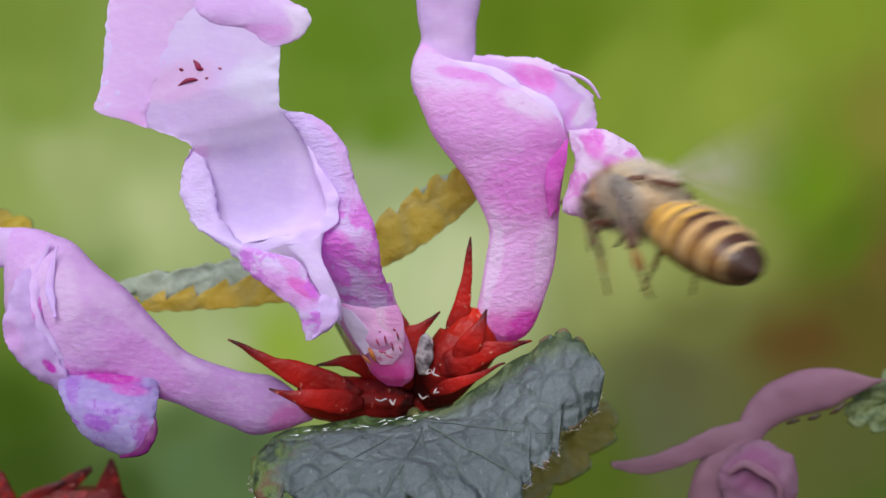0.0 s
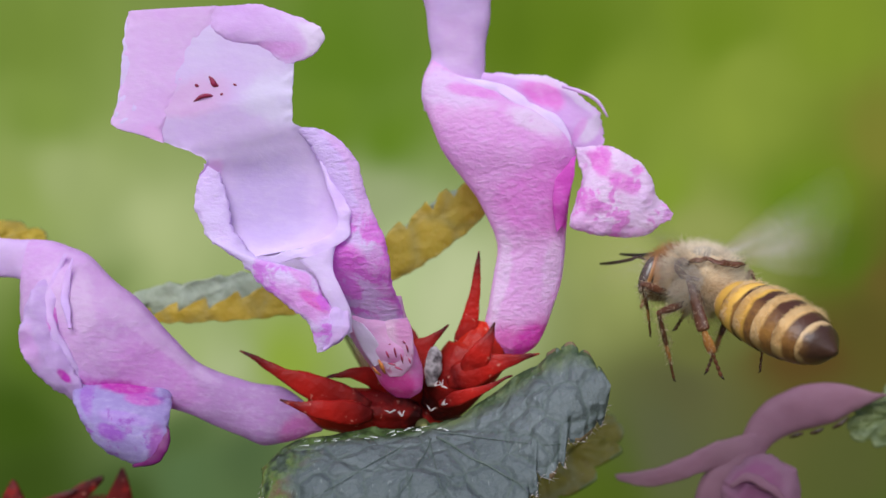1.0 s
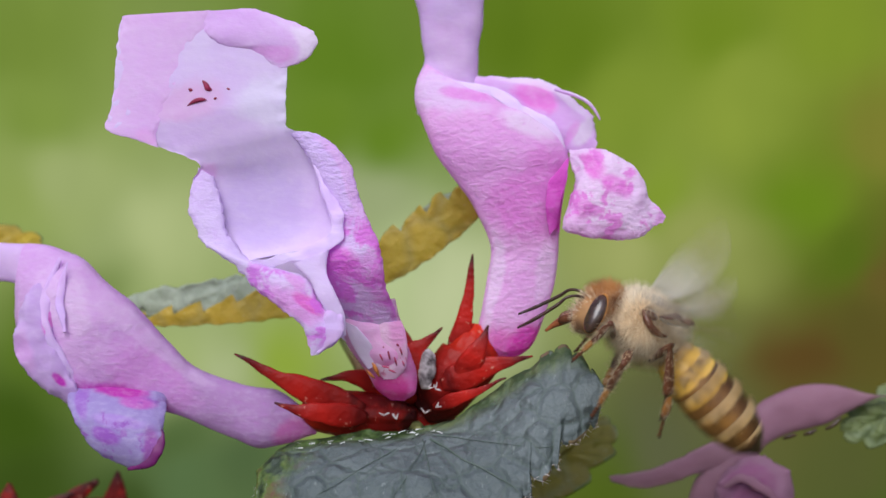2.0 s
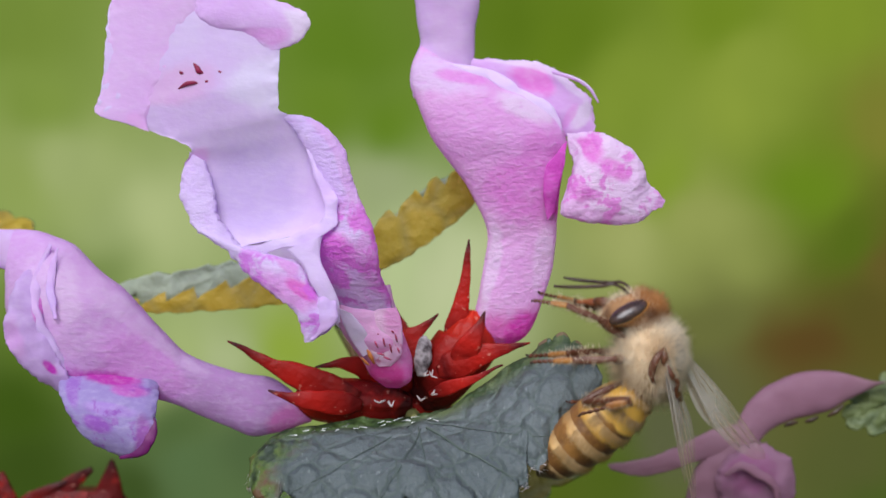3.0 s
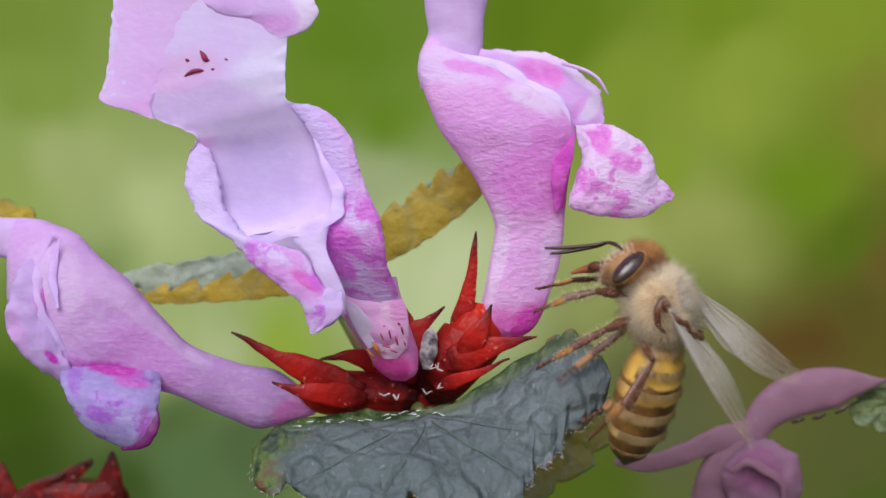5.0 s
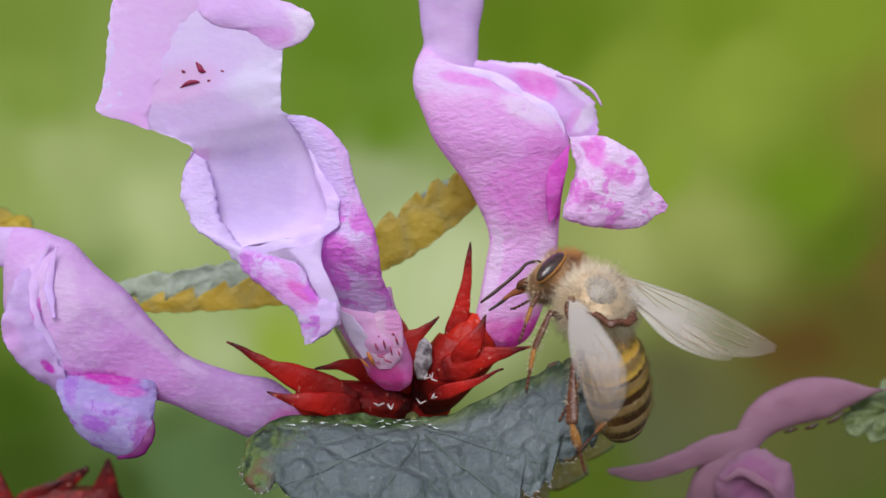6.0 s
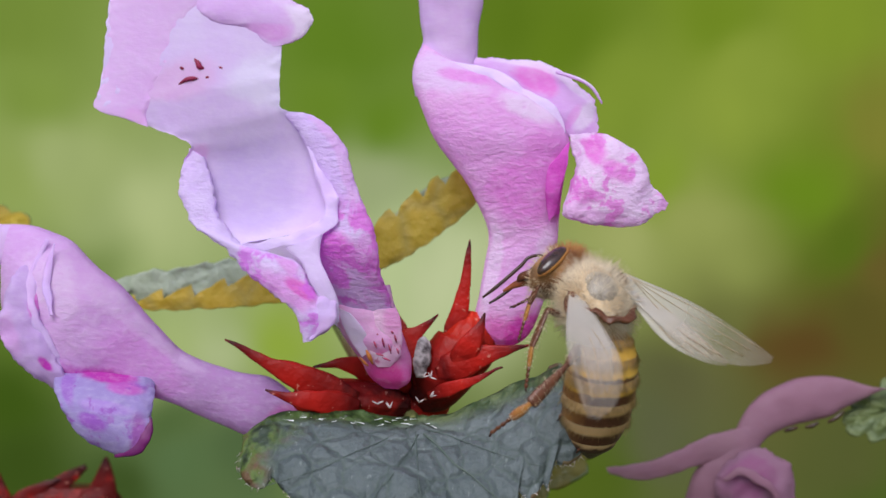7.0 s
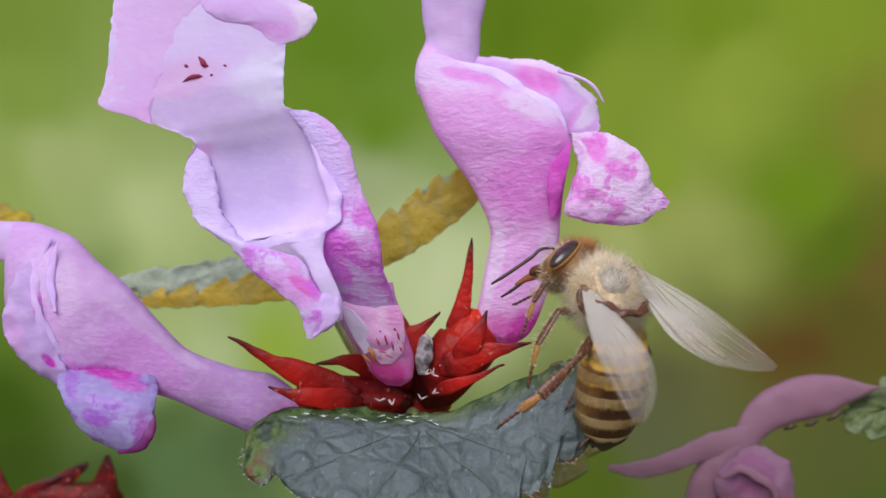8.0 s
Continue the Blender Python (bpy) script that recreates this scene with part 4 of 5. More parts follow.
    sepal([(-2.2, -1.6, -6.09, 1.04), (-1.9, -1.6, -4.99, 0.67), (-1.28, -1.6, -4.43, 0.31), (-0.73, -1.6, -4.01, 0.15), (-0.24, -1.6, -3.52, 0.03)], c)
    sepal([(-2.14, 0.6, -6.27, 0.76), (-2.27, 0.8, -5.02, 0.51), (-2.53, 0.9, -4.08, 0.32), (-2.75, 1, -3.23, 0.06)], c)
    return f


def left_flower():
    f = thing("flower", (-4.19, 0, -8.72), "pink two-lipped nettle flower lying sideways, lip hanging", "flower", "flowers of the whorl")
    part("corolla_tube", sheet([(-7.2, -8.76, -7.42, -9.57, -0.2), (-8.38, -7.92, -9.16, -10.04, -0.2), (-9.77, -7.03, -10.71, -10.27, -0.3), (-11.76, -6.64, -12.17, -9.68, -0.5), (-13.88, -5.84, -14.04, -8.75, -0.8), (-15.39, -4.44, -15.6, -8.11, -1), (-17.28, -2.28, -17.81, -7.9, -1.2), (-18.92, -0.83, -20.45, -7.59, -1.3), (-20.36, 0.49, -22.57, -6.12, -1.2), (-21.99, 1.17, -23.9, -3.97, -1.1), (-23.56, 1.33, -24.05, -1.82, -1)], front=0.45, back=0.45, rings=130, across=80, ruffle=0.2, seed=31.0, size=1.6, wrinkle=0.014), petal_lean, f, "pink tube lying sideways, finely wrinkled")
    part("hood", sheet([(-20.17, 0.28, -22.32, -3.05, -1), (-22.2, 1.2, -23.43, -1.36, -0.9), (-24.24, 1.36, -24.18, -0.83, -0.8), (-26.09, 1.42, -26.03, -0.74, -0.8), (-28.22, 0.9, -27.85, -1.05, -0.9), (-29.72, -0.28, -28.8, -1.51, -1)], front=0.45, back=0.4, rings=60, across=40, ruffle=0.2, seed=32.0), petal_hood, f, "pale pink arched hood")
    part("side_lobe", sheet([(-22.42, -0.73, -21.3, -0.88, -2.2), (-23.05, -1.63, -21.42, -2.38, -2.6), (-23.53, -3.28, -21.36, -4.03, -2.8), (-23.53, -4.78, -20.82, -5.24, -2.8), (-22.87, -5.91, -20.43, -6.3, -2.7), (-21.87, -6.83, -20.18, -7.04, -2.5), (-20.84, -7.54, -20.3, -7.6, -2.3)], front=0.26, back=-0.1, rings=70, across=40, ruffle=0.26, seed=33.0, size=0.9, frill=0.1), petal_side, f, "pale cheek of the mouth with magenta streaks")
    part("fold", loft([(-21.21, -2.3, 0.48, 0.091), (-21.83, -2.45, -1.18, 0.242), (-22.01, -2.85, -2.68, 0.271), (-21.51, -2.92, -4.12, 0.27), (-20.81, -2.65, -5.53, 0.34), (-20.2, -2.2, -7.0, 0.14)], 0.45, 60, 18, 0.16, 34.0, 0.8), petal_hood, f, "pale raised fold")
    part("fold", loft([(-20.79, -2.6, 0.33, 0.06), (-21.02, -2.75, -1.02, 0.181), (-21.02, -2.95, -2.22, 0.21), (-20.79, -3.1, -3.57, 0.09)], 0.25, 40, 14, 0.14, 34.5, 0.8), petal_hood, f)
    part("lower_lip", sheet([(-20.5, -6.3, -15.6, -6.95, -1.5), (-20.7, -6.85, -15.45, -7.75, -2.6), (-20.5, -7.7, -15.42, -8.5, -3.3), (-19.9, -8.75, -15.42, -9.35, -3.6), (-19.2, -9.7, -15.65, -10.15, -3.6), (-18.2, -10.45, -16.2, -10.7, -3.5), (-17.15, -10.95, -16.6, -10.98, -3.4)], front=0.3, back=-0.1, rings=90, across=60, ruffle=0.22, seed=35.0, size=0.9, frill=0.08), petal_violet, f, "pale violet lower lip with purple blotches")
    part("lip_edge", loft([(-15.55, -3.55, -8.7, 0.09), (-15.45, -3.75, -9.35, 0.25), (-15.68, -3.9, -10.1, 0.30), (-16.25, -3.85, -10.62, 0.24), (-17.3, -3.55, -10.93, 0.08)], 0.5, 30, 14, 0.1, 36.0, 0.5), anther_plum, f, "dark magenta rolled edge")
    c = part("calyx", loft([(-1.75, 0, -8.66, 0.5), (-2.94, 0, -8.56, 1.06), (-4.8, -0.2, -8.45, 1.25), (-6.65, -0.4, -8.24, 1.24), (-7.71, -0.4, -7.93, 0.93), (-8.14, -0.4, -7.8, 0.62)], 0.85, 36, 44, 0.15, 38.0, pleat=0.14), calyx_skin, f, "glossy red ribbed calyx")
    sepal([(-5.95, -1.4, -7.64, 0.86), (-7.77, -1.6, -6.94, 0.73), (-9.29, -1.7, -6.23, 0.37), (-10.66, -1.7, -5.47, 0.18), (-11.79, -1.7, -4.89, 0.03)], c)
    sepal([(-5.6, -2, -8.34, 0.79), (-7.21, -2.6, -8.06, 0.54), (-8.41, -2.7, -7.86, 0.24), (-9.46, -2.7, -7.47, 0.03)], c)
    return f


right_flower()
middle_flower()
left_flower()


def fuzz(spots, length, width, droop=0.3, seed=1):
    """Short tapering hairs at points with normals."""
    rng = random.Random(seed)
    bm = bmesh.new()
    for p, n in spots:
        d = (Vector(n) + Vector((rng.uniform(-1, 1), rng.uniform(-1, 1), rng.uniform(-1, 1))) * 0.45 + Vector((-droop, 0, 0))).normalized()
        a = d.orthogonal().normalized()
        b = d.cross(a)
        h = length * rng.uniform(0.55, 1.2)
        tip = bm.verts.new(Vector(p) + d * h)
        ring = [bm.verts.new(Vector(p) + (a * math.cos(t) + b * math.sin(t)) * width) for t in (0, 2.1, 4.2)]
        for i in range(3):
            bm.faces.new((ring[i], ring[(i + 1) % 3], tip))
    return bm


# ---- leaves ----
def blade_mesh(length, width, teeth, seed, bend=0.0, heart=0.35, rings=22, cup=0.0, taper=(0.42, 0.42), notch=0.9, wider=(1.0, 1.0)):
    """A toothed heart-shaped leaf: its stalk end at 0, midrib along +x, upper face +z."""
    bm = bmesh.new()
    uv = bm.loops.layers.uv.new("UVMap")
    count = teeth * 8
    rows = []
    for side in (1, -1):
        line = []
        for k in range(count + 1):
            s = k / count
            ang = s * math.pi
            x = length * (0.5 - 0.5 * math.cos(ang)) * (1 + heart) - heart * length * (1 - s) ** 1.2 * math.sin(ang * 0.5 + 0.9)
            y = width * wider[side < 0] * math.sin(ang) ** 0.75 * (1 - taper[side < 0] * s)
            line.append(Vector((x, side * y, 0)))
        edge = []
        for k, p in enumerate(line):
            run = line[min(k + 1, count)] - line[max(k - 1, 0)]
            out = Vector((run.y, -run.x, 0)).normalized() * -side
            s = k / count
            saw = (s * teeth) % 1.0
            tooth = (saw ** 0.6 if saw < 0.8 else (1 - saw) * 4.4) * (0.9 + 0.5 * noise.noise(Vector((k // 8 + 0.5, side * 3, seed))))
            edge.append(p + out * (tooth * notch * min(1, 14 * s, 5 * (1 - s))) + run.normalized() * (0.25 * notch * tooth))
        rows.append(edge)
    info = {}
    for side, edge in zip((1, -1), rows):
        grid = []
        for k, e in enumerate(edge):
            s = k / count
            root = Vector((max(0.0, length * (s ** 1.15)), 0, 0))
            line = []
            for j in range(rings + 1):
                t = j / rings
                p = root.lerp(e, t)
                vein = abs(((s * 9 + t * 1.2) % 1.0) - 0.5) * 2
                z = 0.42 * (1 - vein ** 3) * math.sin(math.pi * min(1, t * 1.05)) - 0.25 * (1 - min(1, t * 9))
                z += 0.5 * noise.noise(Vector((p.x / 3, p.y / 3, seed))) + 0.2 * noise.noise(Vector((p.x, p.y, seed + 4)))
                z -= bend * (p.x / length) ** 2 * length * 0.3
                z += cup * abs(p.y) ** 2 / width
                line.append(bm.verts.new((p.x, p.y, z)))
                info[line[-1]] = (t, s)
            grid.append(line)
        for k in range(count):
            for j in range(rings):
                f = bm.faces.new((grid[k][j], grid[k + 1][j], grid[k + 1][j + 1], grid[k][j + 1]))
                f.material_index = 1 if j >= rings - 1 and (k % 8) in (3, 4, 5, 6) else 0
                for q in f.loops:
                    q[uv].uv = info[q.vert]
    bmesh.ops.remove_doubles(bm, verts=bm.verts, dist=0.002)
    bmesh.ops.recalc_face_normals(bm, faces=bm.faces)
    return bm


def axes(at, ahead, up):
    """The pose of a body at a place, with its +x ahead and its +z towards up."""
    x = Vector(ahead).normalized()
    y = Vector(up).cross(x).normalized()
    z = x.cross(y)
    m = Matrix((x, y, z)).transposed().to_4x4()
    m.translation = ORIGIN + Vector(at) / 1000
    return m


def leaf(at, ahead, up, length, width, teeth, seed, materials, label, bend=0.0, heart=0.35, cup=0.0, taper=(0.42, 0.42), notch=0.9, wider=(1.0, 1.0), rib_skin=None, rib_width=1.0):
    ob = new("leaf")
    ob.matrix_world = axes(at, ahead, up)
    tagged(ob, label, "leaf", "leaves of the plant")
    blade = finish("blade", blade_mesh(length, width, teeth, seed, bend, heart, 32, cup, taper, notch, wider), materials, ob)
    thick = blade.modifiers.new("thickness", "SOLIDIFY")
    thick.thickness = 0.00022
    rib = loft([(0, 0, -0.22, 0.26 * rib_width), (length * 0.4, 0, -0.26, 0.2 * rib_width), (length * 0.95, 0, -0.2 - bend * length * 0.28, 0.08)], 0.7, 14, 8)
    finish("midrib", rib, rib_skin or leaf_olive, ob)
    return ob


def broad_blade(rows, teeth, bite, seed):
    """A broad toothed blade seen from its stalk's side: rows of a point on its upper and one on its lower edge."""
    bm = bmesh.new()
    uv = bm.loops.layers.uv.new("UVMap")
    n, m = teeth * 14 + 1, 40
    pts = glide(rows, n)
    lower = [Vector(p[3:6]) for p in pts]
    upper = [Vector(p[0:3]) for p in pts]
    grid = []
    for i in range(n):
        s = i / (n - 1)
        a, b = upper[i], lower[i]
        saw = (s * teeth) % 1.0
        size = 0.8 + 0.5 * noise.noise(Vector((int(s * teeth) + 0.5, seed, 0)))
        tooth = bite * size * (math.sin(math.pi * min(1.0, saw * 1.15)) ** 0.55 - 0.55) * min(1.0, 8 * s, 8 * (1 - s))
        run = (lower[min(i + 1, n - 1)] - lower[max(i - 1, 0)]).normalized()
        low = ((b - a).normalized() + run * 0.25) * tooth
        high = Vector()
        if s > 0.72:
            high = (a - b).normalized() * (0.6 * bite * size * (math.sin(math.pi * saw) ** 0.5 - 0.5))
        line = []
        for j in range(m):
            t = j / (m - 1)
            q = a.lerp(b, t) + low * t ** 5 + high * (1 - t) ** 5
            k = Vector((q.x / 2.2 + seed, q.y / 2.2, q.z / 2.2))
            puff = 0.30 * noise.noise(k) + 0.16 * abs(noise.noise(k * 2.6)) + 0.07 * noise.noise(k * 6.0)
            q += Vector((0.1, -0.55, 0.8)) * (puff + 0.5 * math.sin(math.pi * t) - 0.5 * t ** 6)
            line.append(bm.verts.new(q))
        grid.append(line)
    for i in range(n - 1):
        for j in range(m - 1):
            f = bm.faces.new((grid[i][j], grid[i][j + 1], grid[i + 1][j + 1], grid[i + 1][j]))
            saw = ((i + 0.5) / (n - 1) * teeth) % 1.0
            f.material_index = 1 if (i > 0.72 * n or i < 0.08 * n) and (j >= m - 2 or j == 0) and 0.2 < saw < 0.8 else 0
            for q, (v, u) in zip(f.loops, ((i, j), (i, j + 1), (i + 1, j + 1), (i + 1, j))):
                q[uv].uv = (u / (m - 1), v / (n - 1))
    rim = [grid[i][-1].co.copy() for i in range(0, n, 2)]

    def spot(x, z):
        """The place on the blade nearest to x and z, lifted a little off it."""
        return min((p for line in grid_co for p in line), key=lambda p: (p.x - x) ** 2 + (p.z - z) ** 2) + Vector((0, -0.04, 0.05))
    grid_co = [[v.co.copy() for v in line] for line in grid]
    bmesh.ops.recalc_face_normals(bm, faces=bm.faces)
    return bm, rim, spot


LEAF_AT = (-1.33, -1.8, -9.26)
front_leaf = new("leaf")
front_leaf.location = ORIGIN + Vector(LEAF_AT) / 1000
tagged(front_leaf, "hairy grey-green toothed leaf under the flowers", "leaf", "leaves of the plant")
mesh, rim, spot = broad_blade([(-9.12, -1.4, -2.08, -8.88, -2.7, -2.28), (-8.42, -1.1, -1.31, -8.64, -4.2, -2.95), (-7.26, -0.8, -0.47, -6.49, -5.2, -3.08), (-5.21, -0.5, -0.12, -4.17, -6.4, -3.38), (-2.84, -0.2, 0, -2.08, -7, -3.35), (-0.45, 0, 0.19, -0.25, -7.2, -2.9), (1.36, 0, 0.53, 1.85, -7.2, -3.35), (2.87, -0.2, 1.52, 3.8, -7, -3.58), (4.36, -0.5, 2.64, 5.37, -6.4, -2.45), (5.83, -0.9, 3.55, 5.62, -5.7, -1.46), (7.06, -1.3, 4.39, 6.85, -5.2, -1.16), (8.08, -1.7, 4.31, 7.33, -4.4, 0.01), (8.96, -2.1, 3.6, 8.97, -3.4, 0.78), (9.57, -2.5, 2.35, 9.5, -2.8, 1.71)], 13, 0.95, 2.0)
blade = finish("blade", mesh, [leaf_front, tooth_rust], front_leaf)
thick = blade.modifiers.new("thickness", "SOLIDIFY")
thick.thickness = 0.0002
for k, end in enumerate((0.12, 0.30, 0.46, 0.62, 0.88)):
    tip = rim[round(end * (len(rim) - 1))]
    rows = []
    for f in (0.06, 0.2, 0.35, 0.5, 0.65, 0.8, 0.95):
        sag = (0.4 * math.sin(math.pi * f) + 0.12 * math.sin(7 * f + k)) * (1 if k % 2 else -1)
        rows.append((*spot(tip.x * f + sag, tip.z * f - 0.2 * abs(sag)), (0.075 if k == 3 else 0.035) * (1 - 0.75 * f)))
    finish("vein", loft(rows, 0.7, 30, 8), leaf_rib, front_leaf, "thin darker vein")
rng = random.Random(4)
hairs = [(p, (rng.uniform(-1, 1), rng.uniform(-1, 0), rng.uniform(-1, 0.3))) for p in rim for k in range(2)]
finish("edge_hair", fuzz(hairs, 0.34, 0.02, 0.0, 8), white_hair, front_leaf, "short white hairs along the edge")
flecks = [(Vector((x, -0.5 - 1.8 * rng.random(), 0.25 + (0.10 * x if x > 2 else -0.10 * abs(x)) - 0.3 * rng.random())), (rng.choice((-1, 1)), rng.uniform(-0.6, 0), rng.uniform(-0.1, 0.5))) for x in (rng.uniform(-7, 8) for k in range(44))]
finish("leaf_hair", fuzz(flecks, 0.5, 0.034, 0.0, 9), fleck_white, front_leaf, "pale hairs along the leaf base")
part("stalk", loft([(-1.9, 0.8, -9.3, 0.42), (-1.75, -0.6, -9.25, 0.4), (-1.6, -1.9, -9.3, 0.3)], 1.0, 12, 10), stem_skin, stem, "short leaf stalk")

back_leaf = thing("leaf", (-4.92, 7, -0.99), "folded leaf with a golden underside behind the flowers", "leaf", "leaves of the plant")
part("underside", loft([(-19.46, 5, -3.37, 0.1), (-17.13, 5, -3.23, 0.4), (-14.13, 5, -2.97, 0.6), (-11.13, 5, -2.5, 0.8), (-7.46, 5, -1.63, 1), (-3.77, 4.5, 0.1, 1.26), (-1.13, 4.5, 1.76, 1.32), (1.03, 4.5, 3.34, 1.13), (3.18, 4.5, 5, 0.26)], 0.06, 160, 24, 0.15, 51.0, 0.7, teeth=13, bite=0.75), leaf_gold, back_leaf, "golden yellow-green underside")
part("upper_face", loft([(-19.77, 5.6, -2.32, 0.34), (-17.25, 5.6, -2.15, 0.81), (-14.23, 5.6, -1.88, 1.01), (-11.21, 5.6, -1.38, 0.94), (-7.52, 5.6, -0.47, 0.54), (-4.15, 5.3, 0.97, 0.33), (-1.47, 5.2, 2.71, 0.33), (1.2, 5.2, 4.51, 0.27), (3.21, 5.2, 5.71, 0.1)], 0.08, 80, 18, 0.35, 52.0, 0.7), leaf_grey, back_leaf, "pale hairy upper face")
part("stalk", loft([(-7.72, 7.8, -2.03, 0.28), (-6.28, 7, -4.75, 0.34), (-4.08, 4, -7.86, 0.39), (-2.2, 1.5, -8.96, 0.45)], 1.0, 20, 10), stem_skin, back_leaf)

leaf((2.28, 8, -15.35), (0.74, 0.15, 0.50), (-0.35, -0.80, 0.50), 7.2, 2.6, 6, 8.0, [leaf_olive, leaf_dark], "yellowing toothed leaf low behind the whorl", 0.2)
leaf((-34.07, 9, 0.56), (0.95, 0.2, 0.2), (-0.2, -0.8, 0.5), 6, 2.0, 5, 9.0, [leaf_gold, leaf_dark], "yellow leaf tip beside the flowers", 0.2)


def low_flower():
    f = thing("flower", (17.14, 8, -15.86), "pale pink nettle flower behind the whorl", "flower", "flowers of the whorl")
    part("hood", sheet([(17.61, -12.35, 18.78, -12.76, 7.6), (18.07, -10.72, 19.93, -11.41, 7.8), (19.04, -9.3, 21.64, -10.75, 8), (20.77, -8.26, 23.54, -10.27, 8), (22.67, -7.81, 25.02, -9.51, 8), (24.75, -7.98, 26.3, -8.88, 8), (26.82, -8.61, 27.86, -8.54, 8), (29.59, -8.61, 29.76, -8.74, 8)], front=0.35, back=0.35, rings=70, across=40, ruffle=0.16, seed=61.0), petal_shaded, f, "pink arched hood, its shade in the colour")
    part("side_lobe", sheet([(18.56, -10.78, 18.74, -12.32, 7.4), (16.29, -11.26, 16.81, -12.7, 7.2), (14.22, -12.21, 14.57, -13.37, 7.1), (12.51, -12.82, 12.86, -13.92, 7.1), (10.99, -13.15, 11.16, -13.93, 7.2), (9.94, -13.33, 10.08, -13.61, 7.3)], front=0.3, back=0.2, rings=60, across=30, ruffle=0.2, seed=62.0, frill=0.06), petal_shaded, f)
    part("corolla_tube", sheet([(13.34, -21.4, 16.11, -21.4, 8), (14.21, -17.94, 17.49, -17.94, 8), (14.76, -15.48, 19.52, -15.48, 7.8), (15.27, -13.66, 19.3, -14.07, 7.6), (16.42, -12.33, 18.76, -12.85, 7.5), (17.75, -11.04, 19.3, -12.01, 7.6)], front=0.4, back=0.4, rings=60, across=40, ruffle=0.2, seed=63.0), petal_shaded, f)
    part("lower_lip", sheet([(17.88, -12.2, 19.07, -11.86, 6.6), (16.6, -13.16, 20.49, -12.65, 6.2), (16.35, -14.22, 21.08, -13.81, 6.1), (16.6, -15.52, 21, -15.02, 6.2), (17.15, -16.92, 20.37, -16.58, 6.4)], front=0.3, back=-0.1, rings=50, across=40, ruffle=0.26, seed=64.0, size=0.9, frill=0.1), petal_lip_shaded, f, "curled lip with a rolled edge")
    part("fold", loft([(16.57, 5.2, -13.66, 0.1), (17.53, 5, -13.13, 0.267), (18.67, 4.9, -13.61, 0.266), (19.53, 5, -14.46, 0.233), (19.77, 5.3, -15.69, 0.1)], 0.5, 40, 14, 0.14, 65.0, 0.8), petal_shaded, f)
    part("anther", loft([(20.43, 6.2, -10.92, 0.068), (20.81, 6.1, -10.77, 0.135), (21.21, 6.1, -10.67, 0.068)], 0.8, 10, 10), chitin_black, f, "dark anther under the hood")
    part("anther", loft([(21.68, 6.2, -10.69, 0.068), (22.06, 6.1, -10.57, 0.135), (22.46, 6.1, -10.37, 0.068)], 0.8, 10, 10), chitin_black, f, "dark anther under the hood")
    part("anther", loft([(23.03, 6.2, -10.38, 0.068), (23.51, 6.1, -10.1, 0.135), (23.98, 6.1, -9.69, 0.068)], 0.8, 10, 10), chitin_black, f, "dark anther under the hood")
    part("flower_stalk", loft([(16.11, 8, -20.7, 0.9), (15.57, 7, -25.92, 0.75), (12.8, 9, -40.54, 0.84)], 1.0, 16, 10), stem_skin, f)
    return f


def low_calyx():
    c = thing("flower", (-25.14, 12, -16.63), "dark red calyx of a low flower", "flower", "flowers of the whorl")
    part("calyx", sheet([(-27.67, -20.25, -24.05, -20.61, 12), (-26.95, -17.71, -20.79, -17.89, 12), (-27.31, -15.9, -20.61, -16.08, 12), (-26.22, -15.18, -21.15, -15.25, 12)], front=0.35, back=0.35, rings=30, across=30, ruffle=0.2, seed=71.0, wrinkle=0.08), calyx_shaded, c, "dark red ribbed calyx")
    part("sepal", sheet([(-26.79, -16.71, -25.17, -16.17, 11.5), (-25.51, -15.25, -24.43, -15.79, 11.4), (-24.22, -14.26, -23.57, -14.98, 11.3), (-22.75, -13.67, -22.61, -13.96, 11.2)], front=0.2, back=0.1, rings=24, across=14, ruffle=0.1, seed=72), sepal_shaded, c)
    part("sepal", sheet([(-23.22, -16.55, -20.77, -16.55, 11.6), (-22.55, -15.27, -20.85, -15.16, 11.5), (-22.02, -14.17, -21.08, -14.07, 11.4), (-21.58, -13.27, -21.37, -13.24, 11.4)], front=0.2, back=0.1, rings=24, across=14, ruffle=0.1, seed=73), sepal_shaded, c)
    part("sepal", sheet([(-29.71, -16.55, -27.19, -16.73, 11.6), (-29.32, -15.27, -27.52, -15.81, 11.5), (-28.96, -14.44, -27.95, -15.02, 11.5), (-28.6, -13.94, -28.38, -14.08, 11.5)], front=0.2, back=0.1, rings=24, across=14, ruffle=0.1, seed=74), sepal_shaded, c)
    part("sepal", sheet([(-28.5, -16.83, -25.98, -17.01, 11.2), (-27.06, -15.47, -25.91, -16.11, 11.2), (-25.67, -14.88, -25.17, -15.31, 11.1), (-24.38, -14.52, -24.23, -14.66, 11.1)], front=0.2, back=0.1, rings=24, across=14, ruffle=0.1, seed=75), sepal_shaded, c)
    part("flower_stalk", loft([(-23.15, 12, -18.8, 0.94), (-21.57, 8, -24.51, 0.76), (-16.93, 9, -40.54, 0.84)], 1.0, 16, 10), stem_skin, c)
    return c


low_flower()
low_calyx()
leaf((31.34, 9, -8.71), (-0.85, -0.1, -0.25), (0.2, -0.8, 0.55), 5, 1.8, 5, 12.0, [leaf_dark, leaf_dark], "small dull green leaf beside a low flower", 0.2)

